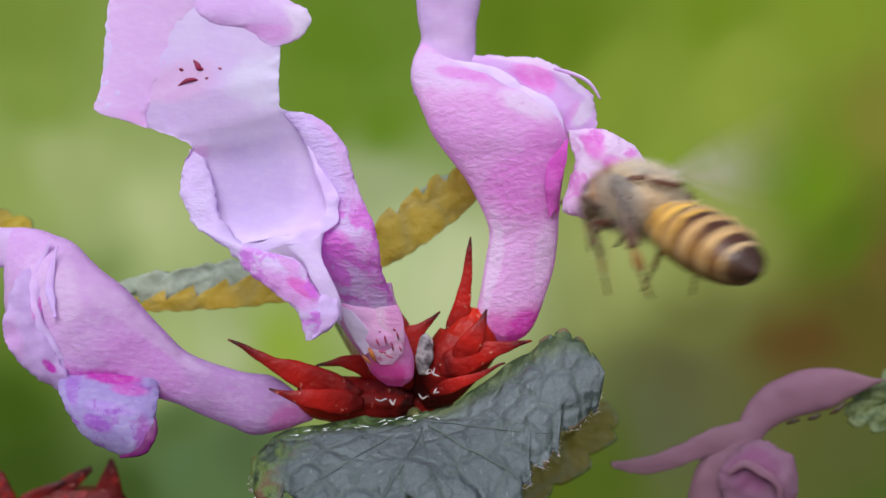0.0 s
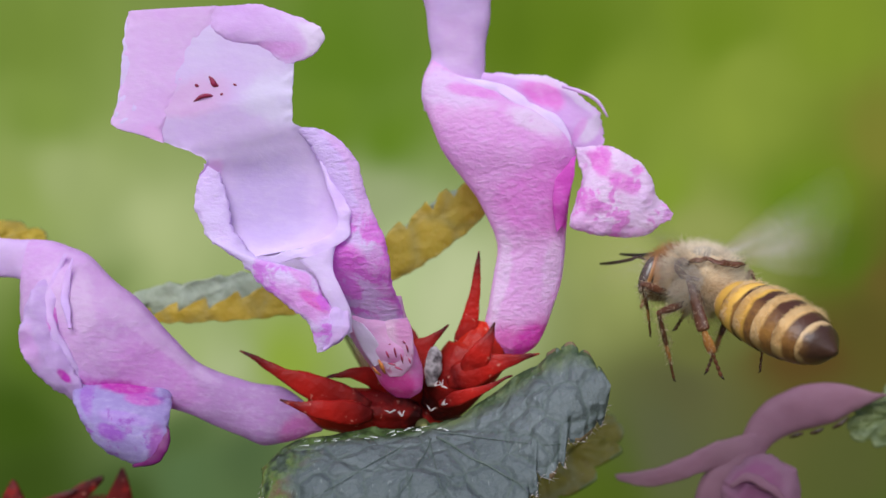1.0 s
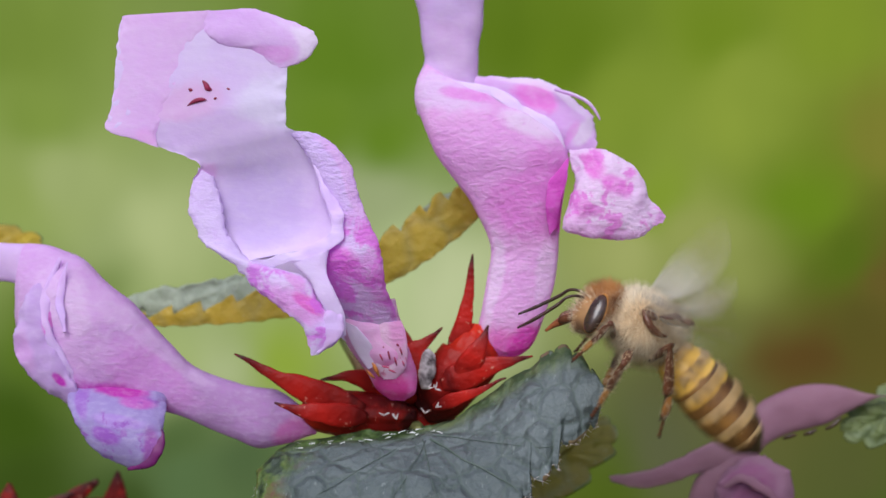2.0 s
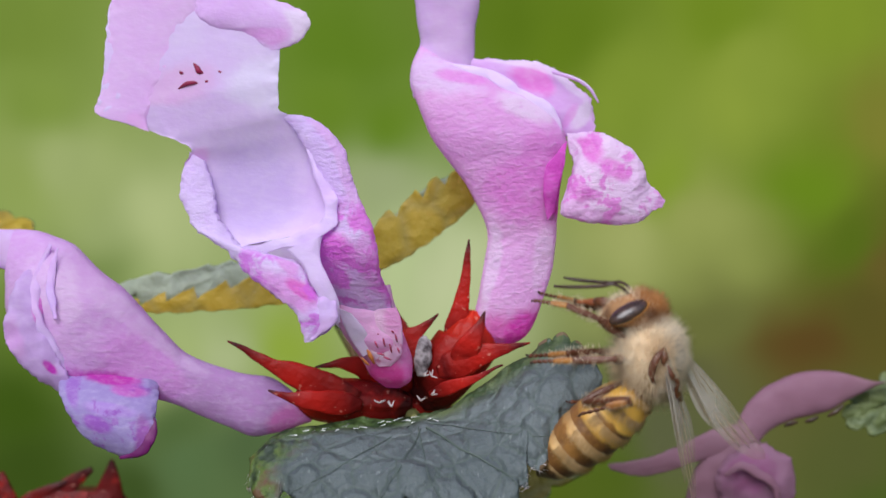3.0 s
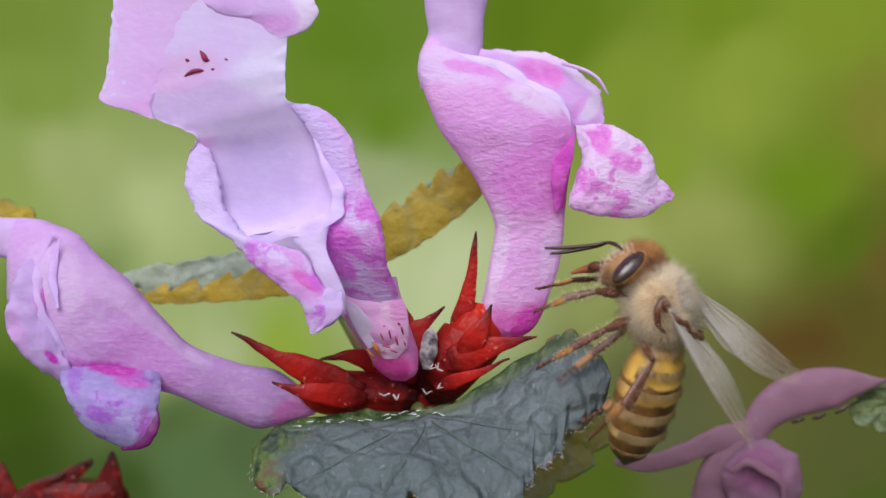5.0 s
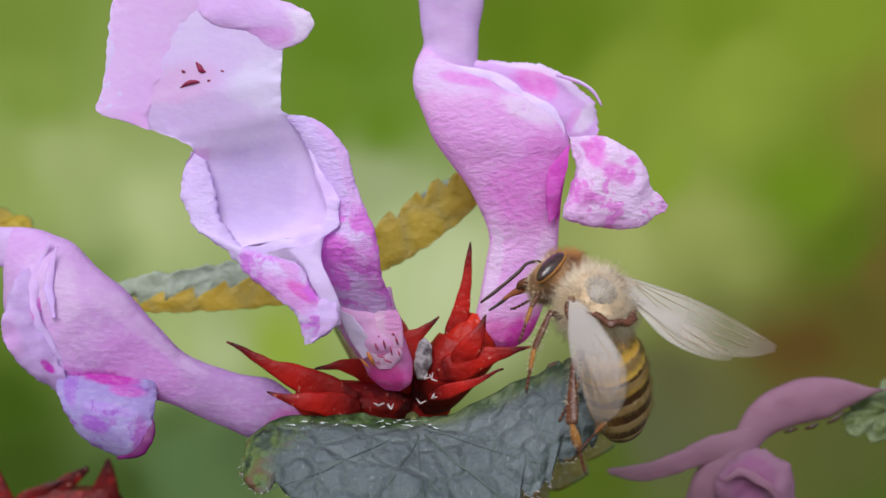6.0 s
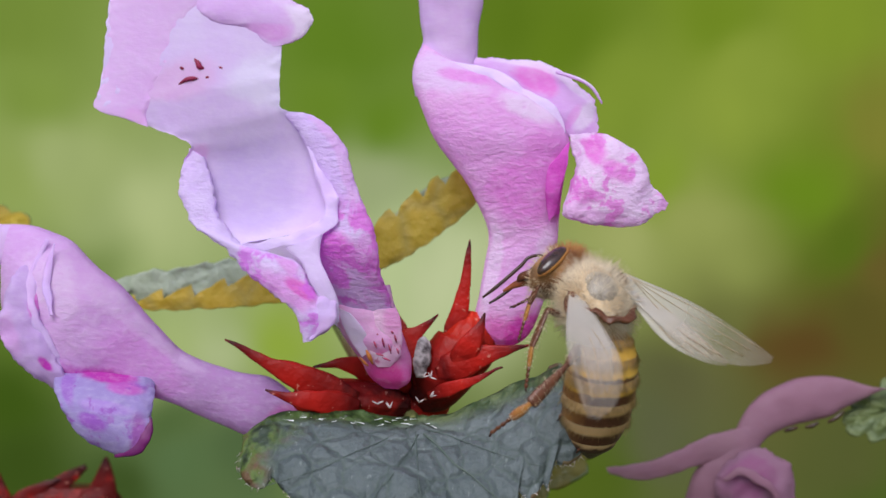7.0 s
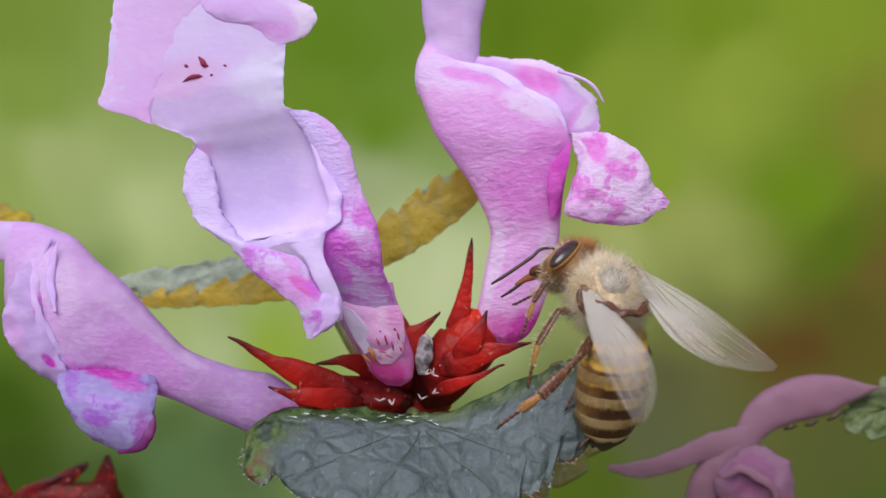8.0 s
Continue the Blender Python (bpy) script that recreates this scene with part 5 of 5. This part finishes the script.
# ---- bee ----
def on_oval(count, centre, radii, seed, keep=lambda n: True):
    rng = random.Random(seed)
    out = []
    while len(out) < count:
        n = Vector((rng.gauss(0, 1), rng.gauss(0, 1), rng.gauss(0, 1))).normalized()
        if keep(n):
            p = Vector(centre) + Vector([n[i] * radii[i] for i in range(3)])
            out.append((p, Vector([n[i] / radii[i] for i in range(3)]).normalized()))
    return out


def oval(centre, radii, rings=16, around=22, rough=0.0):
    rows = []
    c = Vector(centre)
    for i in range(rings):
        t = math.pi * (0.02 + 0.96 * i / (rings - 1))
        rows.append((c.x + radii[0] * math.cos(t), c.y, c.z, max(0.03, radii[1] * math.sin(t)), radii[2] / radii[1]))
    return loft(rows, 1.0, rings, around, rough, 2.0, 0.6, face=(0, 0, 1))


def wing_mesh(length, chord, seed):
    """A thin clear wing with its root at 0, pointing along +x, front edge towards +y."""
    bm = bmesh.new()
    n, m = 22, 9
    grids = []
    for z in (0.012, -0.012):
        grid = []
        for i in range(n):
            s = i / (n - 1)
            lead = 0.16 * chord + 0.2 * chord * math.sin(s * math.pi * 0.9)
            w = chord * (0.14 + 0.95 * math.sin(min(1.0, s * 1.02) ** 0.8 * math.pi) ** 0.7 * (0.35 + 0.65 * s))
            row = []
            for j in range(m):
                t = j / (m - 1)
                y = lead - w * t
                row.append(bm.verts.new((s * length, y, z + 0.10 * math.sin(s * 9 + t * 5 + seed) * t + 0.25 * s * s)))
            grid.append(row)
        grids.append(grid)
        for i in range(n - 1):
            for j in range(m - 1):
                bm.faces.new((grid[i][j], grid[i + 1][j], grid[i + 1][j + 1], grid[i][j + 1]))
    a, b = grids
    for i in range(n - 1):
        bm.faces.new((a[i][0], a[i + 1][0], b[i + 1][0], b[i][0]))
        bm.faces.new((a[i][-1], b[i][-1], b[i + 1][-1], a[i + 1][-1]))
    for j in range(m - 1):
        bm.faces.new((a[-1][j], a[-1][j + 1], b[-1][j + 1], b[-1][j]))
    return bm


def wing(bee, name, length, chord, seed):
    w = finish(name, wing_mesh(length, chord, seed), wing_film, bee, "clear brownish wing with dark veins")
    for k, (a, b, c, e) in enumerate(((0.12, 0.10, 0.06, 0.92), (0.07, 0.30, 0.34, 0.86), (0.04, 0.55, 0.62, 0.84), (0.0, 0.78, 0.84, 0.74))):
        rows = []
        for f, share, thick in ((0.02, a, 0.024), (0.45, b, 0.012), (e, c, 0.006)):
            lead = 0.16 * chord + 0.2 * chord * math.sin(f * math.pi * 0.9)
            span = chord * (0.14 + 0.95 * math.sin(min(1.0, f * 1.02) ** 0.8 * math.pi) ** 0.7 * (0.35 + 0.65 * f))
            rows.append((f * length, lead - span * share, 0.02 + 0.25 * f * f, thick))
        finish("vein", loft(rows, 1.0, 14, 6, face=(0, 0, 1)), wing_vein, w)
    return w


def limb(length, w0, w1, w2, flat=0.8):
    return loft([(0, 0, 0, w0), (length * 0.12, 0, 0, w0 * 1.1), (length * 0.55, 0, 0, w1), (length * 0.92, 0, 0, w2), (length, 0, 0, w2 * 0.8)], flat, 14, 12, face=(0, 0, 1))


def leg(bee, lengths, broad, seed):
    """Thigh, shin and jointed foot of one leg, each along +x from its own joint."""
    a, b, c = lengths
    rng = random.Random(seed)

    def hairs(length, width, count, long):
        spots = []
        for k in range(count):
            t = rng.uniform(0, 2 * math.pi)
            spots.append((Vector((rng.random() * length, width * math.cos(t), width * math.sin(t))), (0.4, math.cos(t), math.sin(t))))
        return fuzz(spots, long, 0.011, 0.0, seed)
    thigh = finish("thigh", limb(a, 0.16, 0.27, 0.19), chitin_brown, bee)
    finish("leg_hair", hairs(a, 0.2, 110, 0.34), fur_blond, thigh)
    shin = finish("shin", limb(b, 0.15, 0.30 if broad else 0.21, 0.34 if broad else 0.19, 0.5), chitin_brown, bee)
    finish("leg_hair", hairs(b, 0.2, 140, 0.36), fur_blond, shin)
    foot = finish("foot", limb(c * 0.46, 0.14, 0.26 if broad else 0.16, 0.22 if broad else 0.13, 0.55), chitin_amber, bee)
    for k in range(4):
        x = c * (0.46 + 0.125 * k)
        joint = limb(c * 0.12, 0.06, 0.11, 0.09, 0.7)
        bmesh.ops.translate(joint, vec=(x, 0, 0), verts=joint.verts)
        finish("foot_joint", joint, chitin_brown, foot)
    claw = loft([(c * 0.95, 0, 0, 0.07), (c, 0.06, 0.04, 0.06), (c * 1.05, 0.08, -0.06, 0.015)], 0.8, 8, 6, face=(0, 0, 1))
    finish("claw", claw, chitin_black, foot)
    finish("leg_hair", hairs(c * 0.5, 0.14, 70, 0.24), fur_blond, foot)
    return thigh, shin, foot


LEGS = ((1.9, 1.7, 1.9), (2.0, 2.0, 2.2), (2.3, 2.7, 2.7))


def build_bee():
    bee = new("bee")
    bee.empty_display_size = 0.003
    tagged(bee, "honeybee with a furry tan chest and dark-banded golden abdomen", "bee")
    parts = {}
    thorax = finish("thorax", oval((0, 0, 0), (1.95, 1.68, 1.62), rough=0.08), skin_tan, bee)
    finish("back_plate", oval((0.1, 0, 0.68), (1.25, 1.1, 1.08)), skin_slate, thorax, "bare slate-grey plate on the back")
    finish("chest_fur", fuzz(on_oval(5000, (0, 0, 0), (1.9, 1.64, 1.58), 3, lambda n: n.z < 0.78 or abs(n.x) > 0.55), 0.95, 0.012, 0.1), fur_blond, thorax)
    finish("collar_fur", fuzz(on_oval(2600, (0.1, 0, 0.2), (1.75, 1.5, 1.45), 4, lambda n: n.z > 0.1), 0.6, 0.011, 0.1, 2), fur_grey, thorax)

    head = finish("head", oval((0.75, 0, -0.75), (0.95, 1.75, 1.55), rough=0.05), skin_brown, bee)
    parts["head"] = head
    for s in (1, -1):
        e = oval((0, 0, 0), (0.54, 0.42, 1.10))
        bmesh.ops.rotate(e, cent=(0, 0, 0), matrix=Vector((0.35, -0.42 * s, 0.82)).to_track_quat("Z", "X").to_matrix(), verts=e.verts)
        bmesh.ops.translate(e, vec=(0.75, s * 1.48, -0.55), verts=e.verts)
        eye = finish("eye", e, eye_gloss, head, "large glossy dark eye")
        rim = oval((0, 0, 0), (0.62, 0.28, 1.19))
        bmesh.ops.rotate(rim, cent=(0, 0, 0), matrix=Vector((0.35, -0.42 * s, 0.82)).to_track_quat("Z", "X").to_matrix(), verts=rim.verts)
        bmesh.ops.translate(rim, vec=(0.73, s * 1.34, -0.55), verts=rim.verts)
        finish("eye_rim", rim, chitin_amber, eye, "reddish-brown rim of the eye")
        rows = [(0, 0, 0, 0.09), (0.5, s * 0.2, 0.1, 0.08), (1.0, s * 0.35, -0.05, 0.08), (1.35, s * 0.4, -0.45, 0.095), (2.0, s * 0.45, -1.05, 0.095), (2.7, s * 0.45, -1.65, 0.095), (3.3, s * 0.4, -2.1, 0.06)]
        parts["antenna", s] = finish("antenna", loft(rows, 1.0, 26, 8, face=(0, 0, 1)), chitin_black, head, "thin elbowed black feeler")
        finish("jaw", loft([(1.3, s * 0.6, -1.8, 0.25), (1.55, s * 0.4, -2.3, 0.22), (1.6, s * 0.1, -2.6, 0.08)], 0.6, 10, 10), chitin_brown, head)
    finish("tongue", loft([(1.35, 0, -2.0, 0.26), (1.5, 0, -2.5, 0.24), (1.62, 0, -3.0, 0.15), (1.68, 0, -3.5, 0.07)], 0.8, 14, 10), tongue_red, head, "reddish-brown tongue")
    finish("crown_fur", fuzz(on_oval(1800, (0.7, 0, -0.5), (0.9, 1.3, 1.35), 5, lambda n: n.z > 0.05 and abs(n.y) < 0.8), 0.6, 0.013, -0.2, 3), fur_rust, head)
    finish("face_fur", fuzz(on_oval(1000, (0.75, 0, -0.75), (0.98, 1.5, 1.5), 6, lambda n: n.z < 0.5 and abs(n.y) < 0.8), 0.42, 0.011, -0.3, 4), fur_blond, head)

    for s in (1, -1):
        finish("wing_joint", oval((0.25, s * 1.5, 1.0), (0.42, 0.26, 0.22)), chitin_brown, thorax, "dark brown plate at the wing root")
        finish("shoulder_mark", loft([(0.7, s * 1.5, 1.05, 0.08), (0.2, s * 1.85, 0.7, 0.2), (-0.5, s * 1.85, 0.45, 0.18), (-1.1, s * 1.5, 0.5, 0.07)], 0.7, 14, 10), chitin_brown, thorax)
    finish("back_ridge", loft([(-1.3, -1.3, 1.05, 0.08), (-1.7, -0.6, 1.4, 0.2), (-1.85, 0, 1.45, 0.2), (-1.6, 0.6, 1.5, 0.2), (-0.9, 1.2, 1.5, 0.18), (-0.2, 1.6, 1.2, 0.1)], 0.7, 30, 10, 0.3, 3.0, 0.5, face=(0, 0, 1)), chitin_brown, thorax, "brown ridge behind the back plate")
    # abdomen: x from its waist backwards
    xs = [1.08 * v for v in (0.0, -0.4, -1.4, -2.6, -3.9, -5.0, -6.0, -6.8)]
    rs = [0.6, 1.28, 1.72, 1.88, 1.84, 1.64, 1.2, 0.16]
    core = loft([(x * 0.96, 0, -0.35 + 0.1 * x * 0.4, r * 0.93) for x, r in zip(xs, rs)], 0.8, 30, 24, face=(0, 0, 1))
    abdomen = finish("abdomen", core, chitin_amber, bee)
    parts["abdomen"] = abdomen
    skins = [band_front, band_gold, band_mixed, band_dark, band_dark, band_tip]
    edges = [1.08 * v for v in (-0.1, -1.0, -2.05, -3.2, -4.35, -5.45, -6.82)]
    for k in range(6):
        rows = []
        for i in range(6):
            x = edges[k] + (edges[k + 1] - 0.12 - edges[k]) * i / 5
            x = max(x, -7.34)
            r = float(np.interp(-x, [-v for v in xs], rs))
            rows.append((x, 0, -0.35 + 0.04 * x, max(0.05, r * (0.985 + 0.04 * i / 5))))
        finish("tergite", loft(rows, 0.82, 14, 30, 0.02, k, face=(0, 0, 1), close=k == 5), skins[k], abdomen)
    spots = []
    rng = random.Random(9)
    for k in range(5):
        for i in range(700):
            x = edges[k] - rng.random() * 0.45 * (edges[k] - edges[k + 1])
            r = float(np.interp(-x, [-v for v in xs], rs)) * 0.98
            t = rng.uniform(-0.25, math.pi + 0.25)
            n = Vector((-0.5, math.cos(t), math.sin(t) * 0.82))
            spots.append((Vector((x, r * math.cos(t), -0.35 + 0.04 * x + r * 0.82 * math.sin(t))), n))
    finish("band_fur", fuzz(spots, 0.45, 0.012, 0.8, 5), fur_gold, abdomen)

    for s in (1, -1):
        parts["wing", s] = wing(bee, "forewing", 8.4, 3.3, 1.0)
        parts["hind", s] = wing(bee, "hindwing", 6.0, 2.0, 2.0)
        for k, lengths in enumerate(LEGS):
            parts["leg", s, k] = leg(bee, lengths, k == 2, 10 * k + s)
    return bee, parts


bee, bee_parts = build_bee()


# ---- what moves ----
def wing_pose(side, sweep, lift, hind=False):
    """A wing at its hinge: sweep 0 is straight out, 90 along the back; lift raises its tip."""
    a, b = radians(sweep), radians(lift)
    d = Vector((-math.sin(a) * math.cos(b), side * math.cos(a) * math.cos(b), math.sin(b)))
    front = Vector((math.cos(a), side * math.sin(a), 0))
    y = (front - d * front.dot(d)).normalized()
    z = d.cross(y)
    if side < 0:
        z = -z
        y = -y
    m = Matrix((d, z.cross(d), z)).transposed().to_4x4()
    if side < 0:
        m = m @ Matrix.Rotation(math.pi, 4, "X")
    m.translation = Vector((-0.5 if hind else 0.2, side * 1.25, 1.05 if hind else 1.15)) / 1000
    return m


# where the feet hang in flight (in the bee's space), and where they stand on leaf and flower
HANG = ((2.3, 0.9, -3.6), (-0.2, 1.2, -5.4), (-3.6, 1.4, -4.2))
SIT = {(1, 0): (4.5, -7.6, -2.64), (-1, 0): (4.47, -6.0, -2.25), (1, 1): (4.38, -8.2, -5.68), (-1, 1): (4.27, -6.4, -5.55), (1, 2): (6.69, -8.4, -8.31), (-1, 2): (6.38, -6.0, -7.97)}
LATE = {(1, 0): (3.83, -6.4, -4.6), (-1, 0): (3.56, -4.4, -3.06), (1, 1): (4.1, -7.6, -7.0), (-1, 1): (5.09, -5.6, -10.39), (1, 2): (6.94, -8.6, -10.92), (-1, 2): (6.83, -5.6, -10.39)}
SWUNG = (2.17, -8.4, -9.19)


def bend(hip, reach, lengths, pole):
    """The poses of thigh, shin and foot that bring a leg from its hip to a spot, its knee towards the pole."""
    a, b, c = lengths
    back = (hip - reach).normalized()
    ankle = reach + (back * 0.75 + pole * 0.45).normalized() * c
    d = ankle - hip
    far = min(max(d.length, 0.6), 0.97 * (a + b))
    e = d.normalized()
    ankle = hip + e * far
    run = (a * a - b * b + far * far) / (2 * far)
    rise = math.sqrt(max(0.0, a * a - run * run))
    side = (pole - e * pole.dot(e)).normalized()
    knee = hip + e * run + side * rise
    tip = ankle + (reach - ankle).normalized() * c
    out = []
    for p, q in ((hip, knee), (knee, ankle), (ankle, tip)):
        x = (q - p).normalized()
        y = side.cross(x).normalized()
        m = Matrix((x, y, x.cross(y))).transposed().to_4x4()
        m.translation = p / 1000
        out.append(m)
    return out


def motions():
    # seconds, chest, where it heads, where its back turns
    flight = [
        (0.0, (10.3, -5, 2.3), (-0.50, 0.78, 0.36), (0.1, -0.25, 1)),
        (0.3, (6.5, -4.5, 0.5), (-0.40, 0.84, 0.34), (0.1, -0.25, 1)),
        (0.5, (6.7, -5, -1.5), (-0.38, 0.87, 0.29), (0.1, -0.3, 1)),
        (0.7, (9.5, -5, -1.8), (-0.52, 0.80, 0.27), (0.1, -0.3, 1)),
        (0.9, (12.4, -5, -1.3), (-0.60, 0.72, 0.30), (0.1, -0.3, 1)),
        (1, (13.2, -5, -1.1), (-0.56, 0.76, 0.31), (0.1, -0.3, 1)),
        (1.2, (13.0, -5, -0.9), (-0.76, 0.50, 0.34), (0.1, -0.25, 1)),
        (1.5, (11.58, -5, -0.73), (-0.92, 0.05, 0.37), (0.15, -0.2, 1)),
        (1.7, (10.75, -5, -1.86), (-0.93, 0.02, 0.36), (0.2, -0.2, 1)),
        (2.25, (10.37, -6, -4.42), (-0.55, 0.05, 0.80), (0.65, -0.3, 0.6)),
        (2.8, (10.67, -7.2, -6.35), (0.02, 0.0, 1.0), (0.93, -0.36, 0.0)),
        (3, (10.48, -7.2, -5.71), (0.02, 0.0, 1.0), (0.93, -0.36, 0.0)),
        (3.5, (10.49, -7.2, -5.03), (-0.05, 0.0, 1.0), (0.93, -0.38, 0.0)),
        (4, (10.41, -7.2, -4.16), (-0.12, 0.0, 0.99), (0.92, -0.40, 0.1)),
        (4.5, (10.91, -7.2, -3.67), (-0.22, 0.0, 0.98), (0.90, -0.40, 0.2)),
        (4.7, (11.05, -7.2, -3.68), (-0.25, 0.0, 0.97), (0.88, -0.46, 0.2)),
        (5.25, (9.6, -7, -3.08), (-0.38, 0.06, 0.92), (0.70, -0.68, 0.3)),
        (5.8, (7.7, -7, -2.8), (-0.50, 0.36, 0.78), (0.30, -0.88, 0.36)),
        (6, (7.6, -7, -2.8), (-0.50, 0.36, 0.78), (0.30, -0.88, 0.36)),
        (6.5, (7.8, -7, -2.9), (-0.50, 0.36, 0.78), (0.30, -0.88, 0.36)),
        (7, (7.6, -7, -2.7), (-0.46, 0.36, 0.80), (0.30, -0.88, 0.36)),
        (7.5, (7.8, -7, -2.8), (-0.46, 0.36, 0.80), (0.30, -0.88, 0.36)),
        (8, (8.1, -7, -2.5), (-0.46, 0.36, 0.80), (0.30, -0.88, 0.36)),
    ]
    walk(bee, [(t, axes(at, ahead, up)) for t, at, ahead, up in flight])
    hinge = (1.75, 0, -0.15)
    nods = [(0.0, 4, 0, 0), (1.0, -14, 0, 0), (1.7, -20, 0, 0), (2.8, 10, 0, 0), (4.5, 8, 0, 0), (5.8, 8, 0, 58), (8.0, 8, 0, 58)]
    walk(bee_parts["head"], [(t, pose(hinge[0] / 1000, 0, hinge[2] / 1000, roll, a, turn)) for t, a, turn, roll in nods])
    feel = [(0.0, -8), (1.0, -6), (1.5, 34), (1.7, 34), (2.8, 38), (4.5, 34)]
    for s in (1, -1):
        late = [(5.25, (0, 26, 12)), (5.8, (0, 48, 14)), (7.0, (0, 54, 14)), (8.0, (0, 48, 14))] if s > 0 else [(5.25, (0, 40, 0)), (5.8, (0, 50, 0)), (8.0, (0, 52, 0))]
        turns = [(t, (0, a + 3 * s, 0)) for t, a in feel] + late
        walk(bee_parts["antenna", s], [(t, pose(0.00155, s * 0.00035, -0.0006, *r)) for t, r in turns])
    curls = [(0.0, 1, 0), (0.5, 6, 0), (1.0, 0, 0), (1.7, -4, 0), (2.8, -46, 0), (3.5, -48, 0), (4.0, -48, 0), (4.5, -33, 0), (4.7, -30, 0), (5.8, -54, 14), (6.5, -54, 12), (7.0, -50, -20), (8.0, -50, -18)]
    walk(bee_parts["abdomen"], [(t, pose(-0.0017, 0, -0.0001, 0, a, turn)) for t, a, turn in curls])
    for s in (1, -1):
        for kind in ("wing", "hind"):
            rows = []
            hind = kind == "hind"
            for k in range(0, 67):
                t = k / FPS
                lift = 38 * math.sin(k * 2.1) + 14 - (6 if hind else 0)
                rows.append((t, wing_pose(s, (28 if hind else 8) + 12 * math.cos(k * 2.1), lift, hind)))
            rest, raised = (112, 8) if s > 0 else (52, 24)
            rows.append((2.5, wing_pose(s, 58, 14, hind)))
            rows.append((2.8, wing_pose(s, rest, raised, hind)))
            rows.append((4.7, wing_pose(s, rest, raised, hind)))
            if s > 0:
                rows += [(5.8, wing_pose(s, 64 if hind else 60, 22, hind)), (7.0, wing_pose(s, 60, 22, hind)), (7.5, wing_pose(s, 70, 18, hind)), (8.0, wing_pose(s, 72, 18, hind))]
            else:
                rows += [(5.25, wing_pose(s, 56, 4, hind)), (5.8, wing_pose(s, 64 if hind else 55, 0, hind)), (7.0, wing_pose(s, 67 if hind else 58, 0, hind)), (8.0, wing_pose(s, 74 if hind else 65, 0, hind))]
            walk(bee_parts[kind, s], rows)
        for k in range(3):
            hip = Vector((1.15 - 1.15 * k, s * 0.85, -1.2))
            pole = Vector(((0.5, 0.1, -0.6)[k], s * 1.0, 0.35)).normalized()
            keys = ([], [], [])
            for t, at, ahead, up in flight:
                into = axes(at, ahead, up).inverted()
                reach = Vector((HANG[k][0], s * HANG[k][1], HANG[k][2] + 0.3 * math.sin(5 * t + k)))
                if 2.7 < t < 5.0:
                    reach = into @ (ORIGIN + Vector(SIT[s, k]) / 1000) * 1000
                elif t > 5.0:
                    spot = Vector(LATE[s, k])
                    if (s, k) == (1, 2):
                        spot = spot.lerp(Vector(SWUNG), min(1.0, max(0.0, (t - 6.5) / 0.5)))
                    reach = into @ (ORIGIN + spot / 1000) * 1000
                for rows, m in zip(keys, bend(hip, reach, LEGS[k], pole)):
                    rows.append((t, m))
            for limb_part, rows in zip(bee_parts["leg", s, k], keys):
                walk(limb_part, rows)
    # the leaf gives way under the bee
    sway = [(0.0, 0, 0), (1.7, 0, 0), (2.8, 0.6, 0), (4.7, 0.6, 0), (5.8, 7, 4), (8.0, 9, 5)]
    rest = Matrix.Translation(ORIGIN + Vector(LEAF_AT) / 1000)
    walk(front_leaf, [(t, rest @ pose(0, 0, 0, dip, roll, 0)) for t, roll, dip in sway])


motions()
